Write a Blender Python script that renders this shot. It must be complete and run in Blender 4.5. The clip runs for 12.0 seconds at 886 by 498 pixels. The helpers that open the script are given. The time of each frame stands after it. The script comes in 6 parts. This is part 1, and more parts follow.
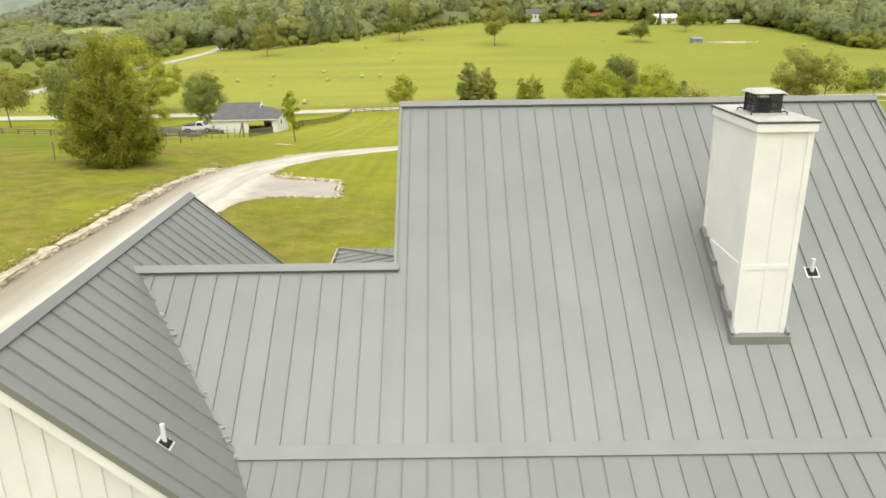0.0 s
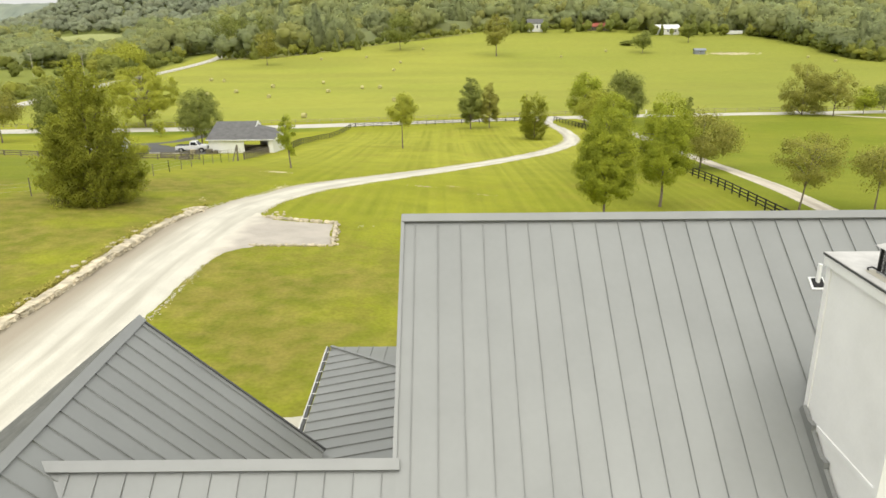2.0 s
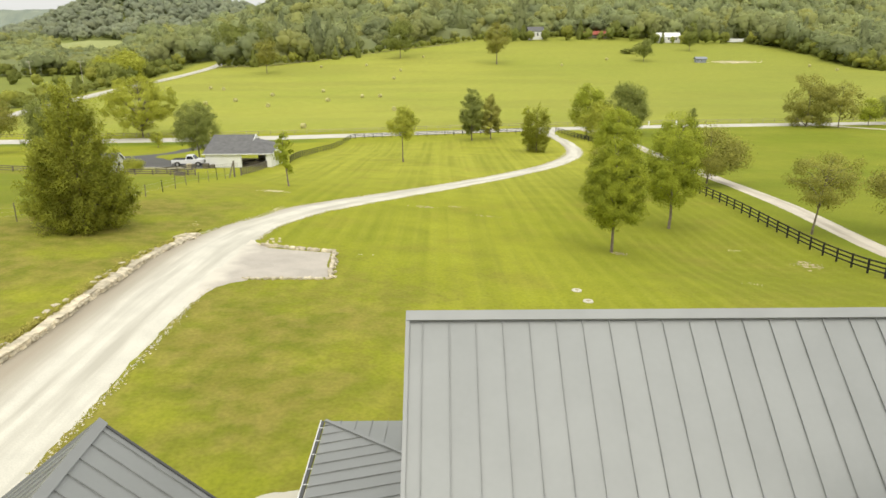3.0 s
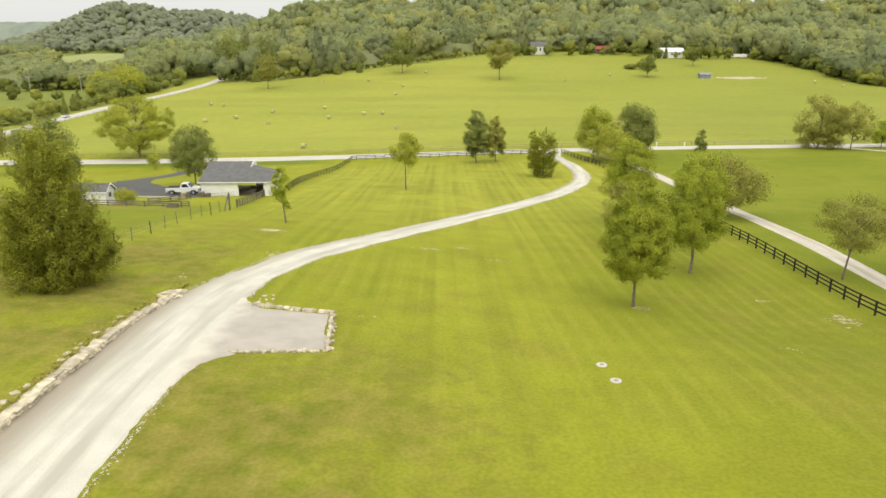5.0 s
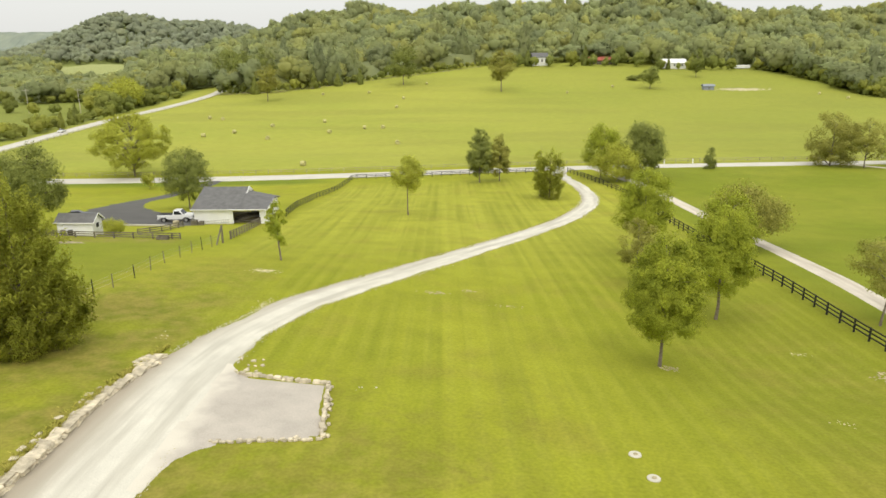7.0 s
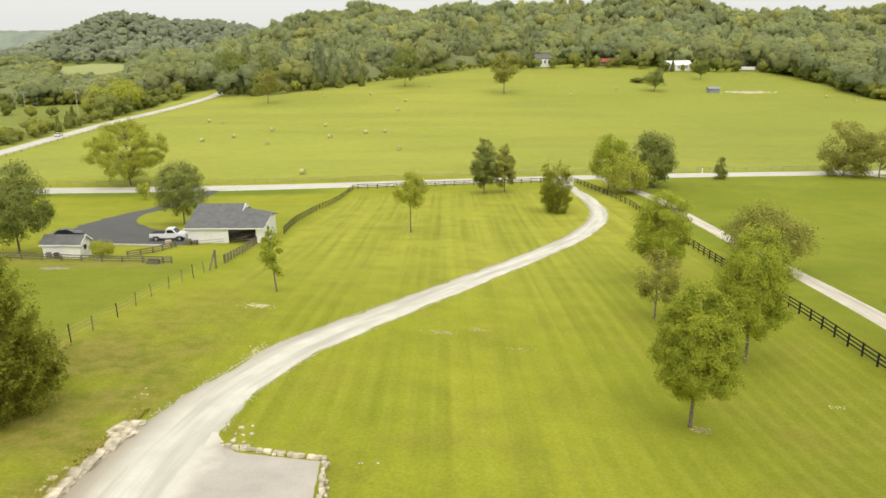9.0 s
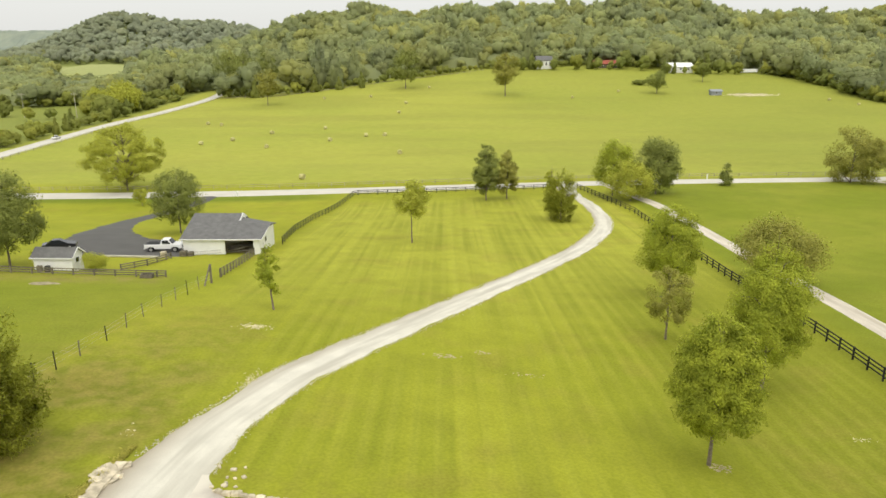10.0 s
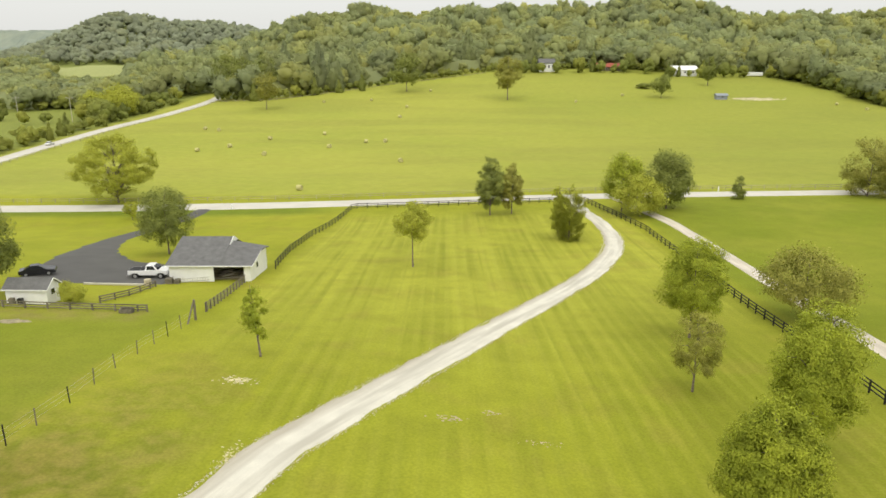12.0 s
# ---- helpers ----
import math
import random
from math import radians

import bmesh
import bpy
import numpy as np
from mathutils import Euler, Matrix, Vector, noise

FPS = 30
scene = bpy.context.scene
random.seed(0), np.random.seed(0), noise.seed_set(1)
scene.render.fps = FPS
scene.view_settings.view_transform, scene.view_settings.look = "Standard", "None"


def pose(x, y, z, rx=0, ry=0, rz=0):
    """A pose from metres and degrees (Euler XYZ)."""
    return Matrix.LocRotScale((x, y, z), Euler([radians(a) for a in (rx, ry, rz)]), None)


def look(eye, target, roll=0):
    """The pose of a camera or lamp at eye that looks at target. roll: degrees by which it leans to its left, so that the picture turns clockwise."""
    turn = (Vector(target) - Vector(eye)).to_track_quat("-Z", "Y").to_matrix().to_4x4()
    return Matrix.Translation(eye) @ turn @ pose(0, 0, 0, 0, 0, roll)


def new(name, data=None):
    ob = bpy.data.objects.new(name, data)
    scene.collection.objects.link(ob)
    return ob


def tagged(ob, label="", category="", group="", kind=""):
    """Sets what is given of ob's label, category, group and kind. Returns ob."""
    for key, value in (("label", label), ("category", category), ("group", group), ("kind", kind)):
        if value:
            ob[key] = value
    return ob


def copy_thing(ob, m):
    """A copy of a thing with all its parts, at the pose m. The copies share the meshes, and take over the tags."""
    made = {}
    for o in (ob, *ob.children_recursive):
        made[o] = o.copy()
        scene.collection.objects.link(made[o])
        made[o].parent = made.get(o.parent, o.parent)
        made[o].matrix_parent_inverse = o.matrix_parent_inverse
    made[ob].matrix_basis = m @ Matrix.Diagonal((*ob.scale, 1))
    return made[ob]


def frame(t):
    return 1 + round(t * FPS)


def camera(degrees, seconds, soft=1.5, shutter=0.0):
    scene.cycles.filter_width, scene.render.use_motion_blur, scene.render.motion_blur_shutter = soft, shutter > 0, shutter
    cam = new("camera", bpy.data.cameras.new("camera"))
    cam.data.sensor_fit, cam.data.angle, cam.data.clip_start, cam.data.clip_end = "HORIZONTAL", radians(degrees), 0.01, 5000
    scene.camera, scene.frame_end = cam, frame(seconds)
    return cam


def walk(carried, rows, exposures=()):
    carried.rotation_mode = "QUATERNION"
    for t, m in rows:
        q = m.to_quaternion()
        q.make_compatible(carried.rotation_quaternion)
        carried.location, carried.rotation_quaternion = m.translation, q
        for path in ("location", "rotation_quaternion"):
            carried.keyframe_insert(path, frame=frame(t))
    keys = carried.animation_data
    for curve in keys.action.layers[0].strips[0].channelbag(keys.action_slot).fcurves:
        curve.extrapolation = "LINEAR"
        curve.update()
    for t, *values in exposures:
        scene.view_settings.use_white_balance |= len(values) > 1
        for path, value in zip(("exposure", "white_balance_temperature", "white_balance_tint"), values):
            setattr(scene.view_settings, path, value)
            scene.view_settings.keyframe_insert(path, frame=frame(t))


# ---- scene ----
cam = camera(63.0, 12.0, soft=1.6)
PATH = [
    (0, (1.106, -20.22, 12.628), (1.103, -18.327, 11.984), -0.8),
    (0.5, (1.037, -19.02, 12.986), (1.035, -17.126, 12.342), -0.6),
    (1, (0.985, -17.781, 13.396), (0.984, -15.887, 12.755), -0.5),
    (1.5, (0.934, -16.512, 13.847), (0.932, -14.615, 13.212), -0.5),
    (2, (0.848, -15.159, 14.264), (0.846, -13.26, 13.637), -0.5),
    (2.5, (0.741, -13.736, 14.785), (0.739, -11.834, 14.165), -0.4),
    (3, (0.628, -12.285, 15.196), (0.627, -10.38, 14.584), -0.4),
    (5, (0.133, -6.793, 16.99), (0.129, -4.879, 16.408), -0.3),
    (5.5, (0.002, -5.301, 17.417), (-0.002, -3.384, 16.845), -0.3),
    (6, (-0.125, -3.841, 17.872), (-0.129, -1.922, 17.307), -0.4),
    (6.5, (-0.272, -2.398, 18.311), (-0.277, -0.479, 17.749), -0.3),
    (7, (-0.363, -0.945, 18.691), (-0.369, 0.975, 18.131), -0.4),
    (9, (-0.864, 4.553, 20.493), (-0.873, 6.472, 19.93), -0.3),
    (9.5, (-1.032, 5.978, 20.915), (-1.04, 7.897, 20.353), -0.2),
    (10, (-1.171, 7.508, 21.351), (-1.18, 9.427, 20.789), -0.2),
    (10.5, (-1.278, 9.127, 21.805), (-1.288, 11.046, 21.243), -0.2),
    (11, (-1.306, 10.839, 22.274), (-1.317, 12.758, 21.712), -0.2),
    (11.5, (-1.423, 12.711, 22.692), (-1.434, 14.63, 22.131), -0.1),
    (12, (-1.501, 14.751, 23.075), (-1.512, 16.67, 22.513), -0.1),
]
walk(cam, [(t, look(eye, target, roll)) for t, eye, target, roll in PATH], ((0, 1.07), (2.5, 1.05), (5.0, 1.0), (9.0, 0.99), (12.0, 0.97)))

# ---- world, sun, exposure ----
SUN_AZ, SUN_EL = radians(178), radians(55)     # compass angle from +y towards +x
world = bpy.data.worlds.new("overcast_sky")
scene.world = world
world.use_nodes = True
wn, wl = world.node_tree.nodes, world.node_tree.links
wn.clear()
sky = wn.new("ShaderNodeTexSky")
sky.sky_type = 'NISHITA'
sky.sun_disc = False
sky.sun_elevation, sky.sun_rotation = SUN_EL, SUN_AZ
sky.altitude, sky.air_density, sky.dust_density, sky.ozone_density = 100, 1.0, 2.0, 1.0
cloud = wn.new("ShaderNodeMix")                # an even layer of cloud hides most of the blue
cloud.data_type = 'RGBA'
cloud.inputs[0].default_value = 0.95
around = wn.new("ShaderNodeTexCoord")
split = wn.new("ShaderNodeSeparateXYZ")
height = wn.new("ShaderNodeMapRange")          # overcast: brighter overhead than at the horizon
height.inputs[3].default_value, height.inputs[4].default_value = 1.0, 1.8
layer = wn.new("ShaderNodeVectorMath")
layer.operation = 'SCALE'
layer.inputs[0].default_value = (2.66, 2.66, 2.56)
wl.new(around.outputs["Generated"], split.inputs[0])
wl.new(split.outputs["Z"], height.inputs[0])
wl.new(height.outputs[0], layer.inputs["Scale"])
wl.new(layer.outputs[0], cloud.inputs[7])
bg = wn.new("ShaderNodeBackground")
bg.inputs["Strength"].default_value = 0.15
wo = wn.new("ShaderNodeOutputWorld")
wl.new(sky.outputs[0], cloud.inputs[6])
wl.new(cloud.outputs[2], bg.inputs["Color"])
wl.new(bg.outputs[0], wo.inputs["Surface"])

sun = new("sun", bpy.data.lights.new("sun", "SUN"))
sun.data.energy, sun.data.angle, sun.data.color = 0.95, radians(75), (1.0, 0.95, 0.85)
sun.matrix_world = look((60, -60, 90), (60 - math.sin(SUN_AZ) * math.cos(SUN_EL), -60 - math.cos(SUN_AZ) * math.cos(SUN_EL), 90 - math.sin(SUN_EL)))


# ---- materials ----
def material(name, colour, rough=0.8, metal=0.0, var=0.15, scale=3.0, fine=0.0, fine_scale=60.0, bump=0.0, random=0.0, island=0.0, tint=None, spec=0.5):
    """Procedural surface: base colour, broad and fine variation, bump, change from piece to piece."""
    m = bpy.data.materials.new(name)
    m.use_nodes = True
    n, l = m.node_tree.nodes, m.node_tree.links
    b = n["Principled BSDF"]
    b.inputs["Roughness"].default_value, b.inputs["Metallic"].default_value = rough, metal
    b.inputs["Specular IOR Level"].default_value = spec
    co = n.new("ShaderNodeNewGeometry")
    no = n.new("ShaderNodeTexNoise")
    no.inputs["Scale"].default_value, no.inputs["Detail"].default_value = scale, 5
    l.new(co.outputs["Position"], no.inputs["Vector"])
    nf = n.new("ShaderNodeTexNoise")
    nf.inputs["Scale"].default_value, nf.inputs["Detail"].default_value = fine_scale, 3
    l.new(co.outputs["Position"], nf.inputs["Vector"])
    mix = n.new("ShaderNodeMix")
    mix.data_type = 'RGBA'
    mix.inputs[6].default_value = tuple(c * (1 - var) for c in colour) + (1,)
    top = tint or tuple(min(1, c * (1 + var)) for c in colour)
    mix.inputs[7].default_value = tuple(top) + (1,)
    ramp = n.new("ShaderNodeMapRange")
    ramp.inputs[1].default_value, ramp.inputs[2].default_value = 0.3, 0.7
    l.new(no.outputs["Fac"], ramp.inputs[0])
    l.new(ramp.outputs[0], mix.inputs[0])
    out = mix.outputs[2]

    def scaled(out, src, amount):
        mr = n.new("ShaderNodeMapRange")
        mr.inputs[3].default_value, mr.inputs[4].default_value = 1 - amount, 1 + amount
        l.new(src, mr.inputs[0])
        hs = n.new("ShaderNodeHueSaturation")
        l.new(mr.outputs[0], hs.inputs["Value"])
        l.new(out, hs.inputs["Color"])
        return hs.outputs[0]
    if fine:
        out = scaled(out, nf.outputs["Fac"], fine)
    if random:
        oi = n.new("ShaderNodeObjectInfo")
        out = scaled(out, oi.outputs["Random"], random)
    if island:
        out = scaled(out, co.outputs["Random Per Island"], island)
    l.new(out, b.inputs["Base Color"])
    if bump:
        bp = n.new("ShaderNodeBump")
        bp.inputs["Strength"].default_value, bp.inputs["Distance"].default_value = bump, 0.05
        l.new(nf.outputs["Fac"], bp.inputs["Height"])
        l.new(bp.outputs[0], b.inputs["Normal"])
    return m


def leaf_material(name, dark, light, scale=0.9, glow=0.4):
    """Leaves: diffuse with some light through the blade, colour changing by clump and by leaf."""
    m = material(name, dark, 0.75, var=0.0, scale=scale, island=0.26, tint=light, spec=0.2)
    n, l = m.node_tree.nodes, m.node_tree.links
    b = n["Principled BSDF"]
    tr = n.new("ShaderNodeBsdfTranslucent")
    mx = n.new("ShaderNodeMixShader")
    mx.inputs[0].default_value = glow
    src = b.inputs["Base Color"].links[0].from_socket
    l.new(src, tr.inputs["Color"])
    l.new(b.outputs[0], mx.inputs[1])
    l.new(tr.outputs[0], mx.inputs[2])
    l.new(mx.outputs[0], n["Material Output"].inputs["Surface"])
    return m


def wood_material(name, dark, light, warm):
    """Woodland: every tree its own green, with whole stretches of the wood leaning to yellow or grey."""
    m = material(name, dark, 0.85, var=0.0, scale=0.05, island=0.04, tint=light, spec=0.1)
    n, l = m.node_tree.nodes, m.node_tree.links
    b = n["Principled BSDF"]
    src = b.inputs["Base Color"].links[0].from_socket
    at = n.new("ShaderNodeAttribute")
    at.attribute_name = "tone"
    sp = n.new("ShaderNodeSeparateXYZ")
    l.new(at.outputs["Vector"], sp.inputs[0])
    geo = n.new("ShaderNodeNewGeometry")
    zone = n.new("ShaderNodeTexNoise")
    zone.inputs["Scale"].default_value, zone.inputs["Detail"].default_value = 0.011, 2
    l.new(geo.outputs["Position"], zone.inputs["Vector"])
    zr = n.new("ShaderNodeMapRange")
    zr.inputs[1].default_value, zr.inputs[2].default_value, zr.inputs[4].default_value = 0.45, 0.65, 0.45
    l.new(zone.outputs["Fac"], zr.inputs[0])
    pw = n.new("ShaderNodeMath")
    pw.operation = 'POWER'
    pw.inputs[1].default_value = 4.0
    l.new(sp.outputs[0], pw.inputs[0])
    add = n.new("ShaderNodeMath")
    add.use_clamp = True
    l.new(pw.outputs[0], add.inputs[0])
    l.new(zr.outputs[0], add.inputs[1])
    mx = n.new("ShaderNodeMix")
    mx.data_type = 'RGBA'
    l.new(add.outputs[0], mx.inputs[0])
    l.new(src, mx.inputs[6])
    mx.inputs[7].default_value = warm + (1,)
    mr = n.new("ShaderNodeMapRange")
    mr.inputs[3].default_value, mr.inputs[4].default_value = 0.86, 1.14
    l.new(sp.outputs[1], mr.inputs[0])
    hs = n.new("ShaderNodeHueSaturation")
    l.new(mr.outputs[0], hs.inputs["Value"])
    l.new(mx.outputs[2], hs.inputs["Color"])
    l.new(hs.outputs[0], b.inputs["Base Color"])
    tr = n.new("ShaderNodeBsdfTranslucent")
    l.new(hs.outputs[0], tr.inputs["Color"])
    sh = n.new("ShaderNodeMixShader")
    sh.inputs[0].default_value = 0.56
    l.new(b.outputs[0], sh.inputs[1])
    l.new(tr.outputs[0], sh.inputs[2])
    l.new(sh.outputs[0], n["Material Output"].inputs["Surface"])
    return m


M = {
    "roof": material("painted_steel_roof", (0.246, 0.253, 0.240), 0.44, 0.3, var=0.05, scale=0.7, fine=0.03, fine_scale=9, random=0.035),
    # Seams toned darker than the sheet: their shadow line is in the colour.
    "seam": material("shade_toned_seam", (0.226, 0.231, 0.220), 0.5, var=0.2, scale=1.5, fine=0.1, fine_scale=12),
    "cap": material("steel_trim", (0.250, 0.255, 0.243), 0.4, 0.3, var=0.06, scale=1.2),
    "edge": material("dark_steel_edge", (0.06, 0.06, 0.06), 0.45, var=0.1),
    "white": material("white_board", (0.80, 0.795, 0.77), 0.6, var=0.05, scale=1.2, fine=0.03, fine_scale=20),
    "captop": material("weathered_grey_paint", (0.50, 0.49, 0.46), 0.7, var=0.15, scale=3, fine=0.08, fine_scale=25),
    "sealant": material("sealant_smear", (0.42, 0.43, 0.42), 0.4, var=0.3, scale=20),
    "black": material("black_metal", (0.018, 0.018, 0.018), 0.45, var=0.3, scale=6),
    "steel": material("galvanised_steel", (0.55, 0.55, 0.53), 0.35, 0.7, var=0.25, scale=9),
    "rubber": material("black_rubber", (0.012, 0.012, 0.012), 0.8, var=0.2),
    "pvc": material("white_pipe", (0.8, 0.8, 0.78), 0.4, var=0.05),
    "stone": material("limestone", (0.52, 0.455, 0.325), 0.9, var=0.3, scale=2.5, fine=0.2, fine_scale=18, bump=0.6, random=0.22),
    "fence": material("black_painted_wood", (0.012, 0.012, 0.011), 0.7, var=0.3, scale=5, random=0.3),
    "grey_wood": material("weathered_wood", (0.16, 0.14, 0.10), 0.9, var=0.3, scale=4, fine=0.2, fine_scale=40, random=0.25),
    "bark": material("bark", (0.19, 0.155, 0.115), 0.95, var=0.35, scale=5, fine=0.3, fine_scale=30, bump=0.8),
    "shingle": material("asphalt_shingle", (0.125, 0.123, 0.118), 0.9, var=0.18, scale=1.2, fine=0.25, fine_scale=7),
    "asphalt": material("asphalt_paving", (0.083, 0.080, 0.073), 0.9, var=0.12, scale=0.25, fine=0.15, fine_scale=6),
    "concrete": material("pale_concrete", (0.50, 0.47, 0.38), 0.85, var=0.1, scale=0.8, fine=0.06, fine_scale=14),
    "chips": material("pale_wood_chips", (0.50, 0.44, 0.26), 0.95, var=0.2, scale=3, island=0.25),
    "bleached": material("bleached_wood", (0.30, 0.275, 0.19), 0.9, var=0.25, scale=4, random=0.2),
    "hay": material("hay", (0.44, 0.41, 0.17), 0.95, var=0.3, scale=3, fine=0.3, fine_scale=12),
    "glass": material("dark_glass", (0.02, 0.022, 0.025), 0.08, var=0.1),
    "carwhite": material("white_car_paint", (0.75, 0.75, 0.74), 0.25, var=0.03),
    "cardark": material("black_car_paint", (0.02, 0.02, 0.022), 0.2, var=0.1),
    "redroof": material("rust_red_roof", (0.30, 0.075, 0.045), 0.8, var=0.2, scale=0.5),
    "bluepaint": material("blue_grey_board", (0.24, 0.26, 0.29), 0.7, var=0.1),
    "red": material("red_paint", (0.35, 0.03, 0.02), 0.5, var=0.2),
    "dirt": material("bare_earth", (0.36, 0.30, 0.17), 0.95, var=0.25, scale=1.0, fine=0.2, fine_scale=8),
    "ash": material("wood_ash_and_earth", (0.28, 0.24, 0.14), 0.95, var=0.35, scale=2.0, fine=0.3, fine_scale=9),
    "leaf_oak": leaf_material("leaves_mid_green", (0.295, 0.345, 0.036), (0.465, 0.500, 0.052)),
    "leaf_maple": leaf_material("leaves_deep_green", (0.258, 0.302, 0.030), (0.425, 0.458, 0.044)),
    "leaf_dark": leaf_material("leaves_dark_green", (0.215, 0.245, 0.062), (0.320, 0.350, 0.080)),
    "leaf_yellow": leaf_material("leaves_yellow_green", (0.370, 0.400, 0.055), (0.530, 0.530, 0.075)),
    "leaf_brown": leaf_material("leaves_turning_brown", (0.275, 0.272, 0.058), (0.405, 0.390, 0.082)),
    "needle": leaf_material("cedar_foliage", (0.380, 0.405, 0.058), (0.560, 0.570, 0.080), glow=0.62),
    "tuft": leaf_material("dry_grass_blades", (0.300, 0.290, 0.035), (0.400, 0.350, 0.080), scale=0.4, glow=0.2),
    # Greyer and bluer than the near leaves: some distance haze is in this green.
    "forest": wood_material("haze_toned_forest", (0.335, 0.378, 0.200), (0.415, 0.455, 0.205), (0.490, 0.492, 0.165)),
    "hedge": wood_material("hedgerow_foliage", (0.255, 0.295, 0.085), (0.345, 0.375, 0.095), (0.450, 0.455, 0.095)),
    # Pale grey-green: the air haze over the far hill is mixed into this colour.
    "haze_wood": wood_material("haze_tinted_foliage", (0.345, 0.380, 0.265), (0.390, 0.425, 0.280), (0.410, 0.435, 0.265)),
    # Horizon ridges: distance haze painted in as a dull, bluish green.
    "far": leaf_material("hazed_ridge_foliage", (0.190, 0.222, 0.180), (0.270, 0.300, 0.225), scale=0.02, glow=0.1),
}


# ---- the lie of the land ----
KNOT_Y = (-80, 0, 18, 32, 46, 60, 72, 90, 108, 120, 142, 165, 185, 215, 250, 300, 380, 460)
KNOT_Z = (0.04, 0.02, -0.6, -1.11, -2.88, -4.02, -5.19, -7.32, -9.18, -10.36, -12.84, -14.59, -15.19, -16.01, -17.76, -18.93, -19.6, -19.5)
KNOT_C = (0.0047, -0.0086, -0.0191, -0.056, -0.0872, -0.089, -0.0661, -0.0441, -0.0328, -0.0272, 0.0017, 0.0326, 0.0159, 0.0101, 0.0226, 0.0006, -0.006, -0.0016)
HILLS = ((120, 650, 17.5, 320, 160), (-216, 980, 20, 70, 150), (-141, 930, 35.1, 95, 170), (-39, 900, 34.8, 95, 170), (58, 900, 28.7, 95, 170), (165, 950, 45.3, 95, 170), (268, 980, 46.9, 95, 170), (374, 1000, 36.7, 95, 170), (498, 1050, 39.6, 95, 170), (629, 1080, 48.9, 95, 170), (763, 1080, 56, 95, 170), (-806, 1400, 1.8, 120, 200), (-612, 1400, 44, 82, 200), (-503, 1400, 43.3, 150, 200), (-373, 1400, 28, 110, 200))
_FY = np.arange(-100, 520, 1.0)


def _smooth(v):
    k = np.hanning(33)
    return np.convolve(np.pad(v, 16, mode="edge"), k / k.sum(), "valid")


_PF, _CF = _smooth(np.interp(_FY, KNOT_Y, KNOT_Z)), _smooth(np.interp(_FY, KNOT_Y, KNOT_C))


def wall_x(y):
    """Line of the stone wall's face."""
    return np.interp(y, (10, 18, 24, 36, 43), (-20.1, -19.9, -19.4, -18.95, -18.3))


def land(x, y):
    """Height of the ground: a slope from the house to the road, a valley, wooded hills; a bank behind the stone wall."""
    x, y = np.asarray(x, float), np.asarray(y, float)
    z = np.interp(y, _FY, _PF) + np.interp(y, _FY, _CF) * 55 * np.tanh(x / 55)
    for cx, cy, a, sx, sy in HILLS:
        z = z + a * np.exp(-((x - cx) / sx) ** 2 - ((y - cy) / sy) ** 2)
    spur = np.clip((y - 640) / 120, 0, 1) * np.clip((1120 - y) / 120, 0, 1)
    z = z + spur * (4.5 * np.sin(x * 0.034 + 1.6 * np.sin(y * 0.011)) + 2.5 * np.sin(x * 0.071 + y * 0.023))     # spurs and gullies
    side = np.clip((wall_x(y) - 0.15 - x) / 0.6, 0, 1)
    fade = np.clip((x + 34) / 12, 0, 1) * np.clip((43 - y) / 14, 0, 1)
    z = z - 0.75 * np.exp(-((x - 27) / 9) ** 2 - ((y - 45) / 12) ** 2)     # a shallow hollow in the lawn
    z = z - 0.75 * np.exp(-((x + 46) / 22) ** 2 - ((y - 103) / 22) ** 2) - 0.45 * np.exp(-((x + 60) / 60) ** 2 - ((y - 185) / 30) ** 2)     # the barn's yard and the road's dip
    return z + 0.38 * side * side * (3 - 2 * side) * fade


def ground_z(x, y):
    return float(land(x, y))


# ---- helpers for building ----
def mesh_object(name, verts, faces, mat, parent=None, label="", smooth=False):
    me = bpy.data.meshes.new(name)
    me.from_pydata([tuple(v) for v in verts], [], faces)
    me.materials.append(mat)
    if smooth:
        me.polygons.foreach_set("use_smooth", [True] * len(me.polygons))
    ob = new(name, me)
    if parent:
        ob.parent = parent
    if label:
        ob["label"] = label
    return ob


def quads(name, co, mat, parent=None, soft=None):
    """A mesh of loose quads from an array (n, 4, 3)."""
    n = len(co)
    me = bpy.data.meshes.new(name)
    me.vertices.add(4 * n)
    me.vertices.foreach_set("co", np.ascontiguousarray(co, dtype=np.float32).ravel())
    me.loops.add(4 * n)
    me.loops.foreach_set("vertex_index", np.arange(4 * n, dtype=np.int32))
    me.polygons.add(n)
    me.polygons.foreach_set("loop_start", np.arange(0, 4 * n, 4, dtype=np.int32))
    me.update(calc_edges=True)
    me.materials.append(mat)
    if soft is not None:
        me.polygons.foreach_set("use_smooth", [True] * n)
        me.normals_split_custom_set_from_vertices(np.repeat(soft, 4, axis=0).astype(np.float32))
    ob = new(name, me)
    if parent:
        ob.parent = parent
    return ob


def unit(v):
    return v / np.maximum(np.linalg.norm(v, axis=-1, keepdims=True), 1e-6)


def part(name, bm, mat, parent=None, label=""):
    me = bpy.data.meshes.new(name)
    bmesh.ops.recalc_face_normals(bm, faces=bm.faces)
    bm.to_mesh(me)
    bm.free()
    me.materials.append(mat)
    ob = new(name, me)
    if parent:
        ob.parent = parent
    if label:
        ob["label"] = label
    return ob


def thing(name, label, category, at=(0, 0, 0), turn=0.0, group="", kind=""):
    ob = new(name)
    ob.empty_display_size = 0.2
    ob.matrix_world = pose(*at, 0, 0, turn)
    return tagged(ob, label, category, group, kind)


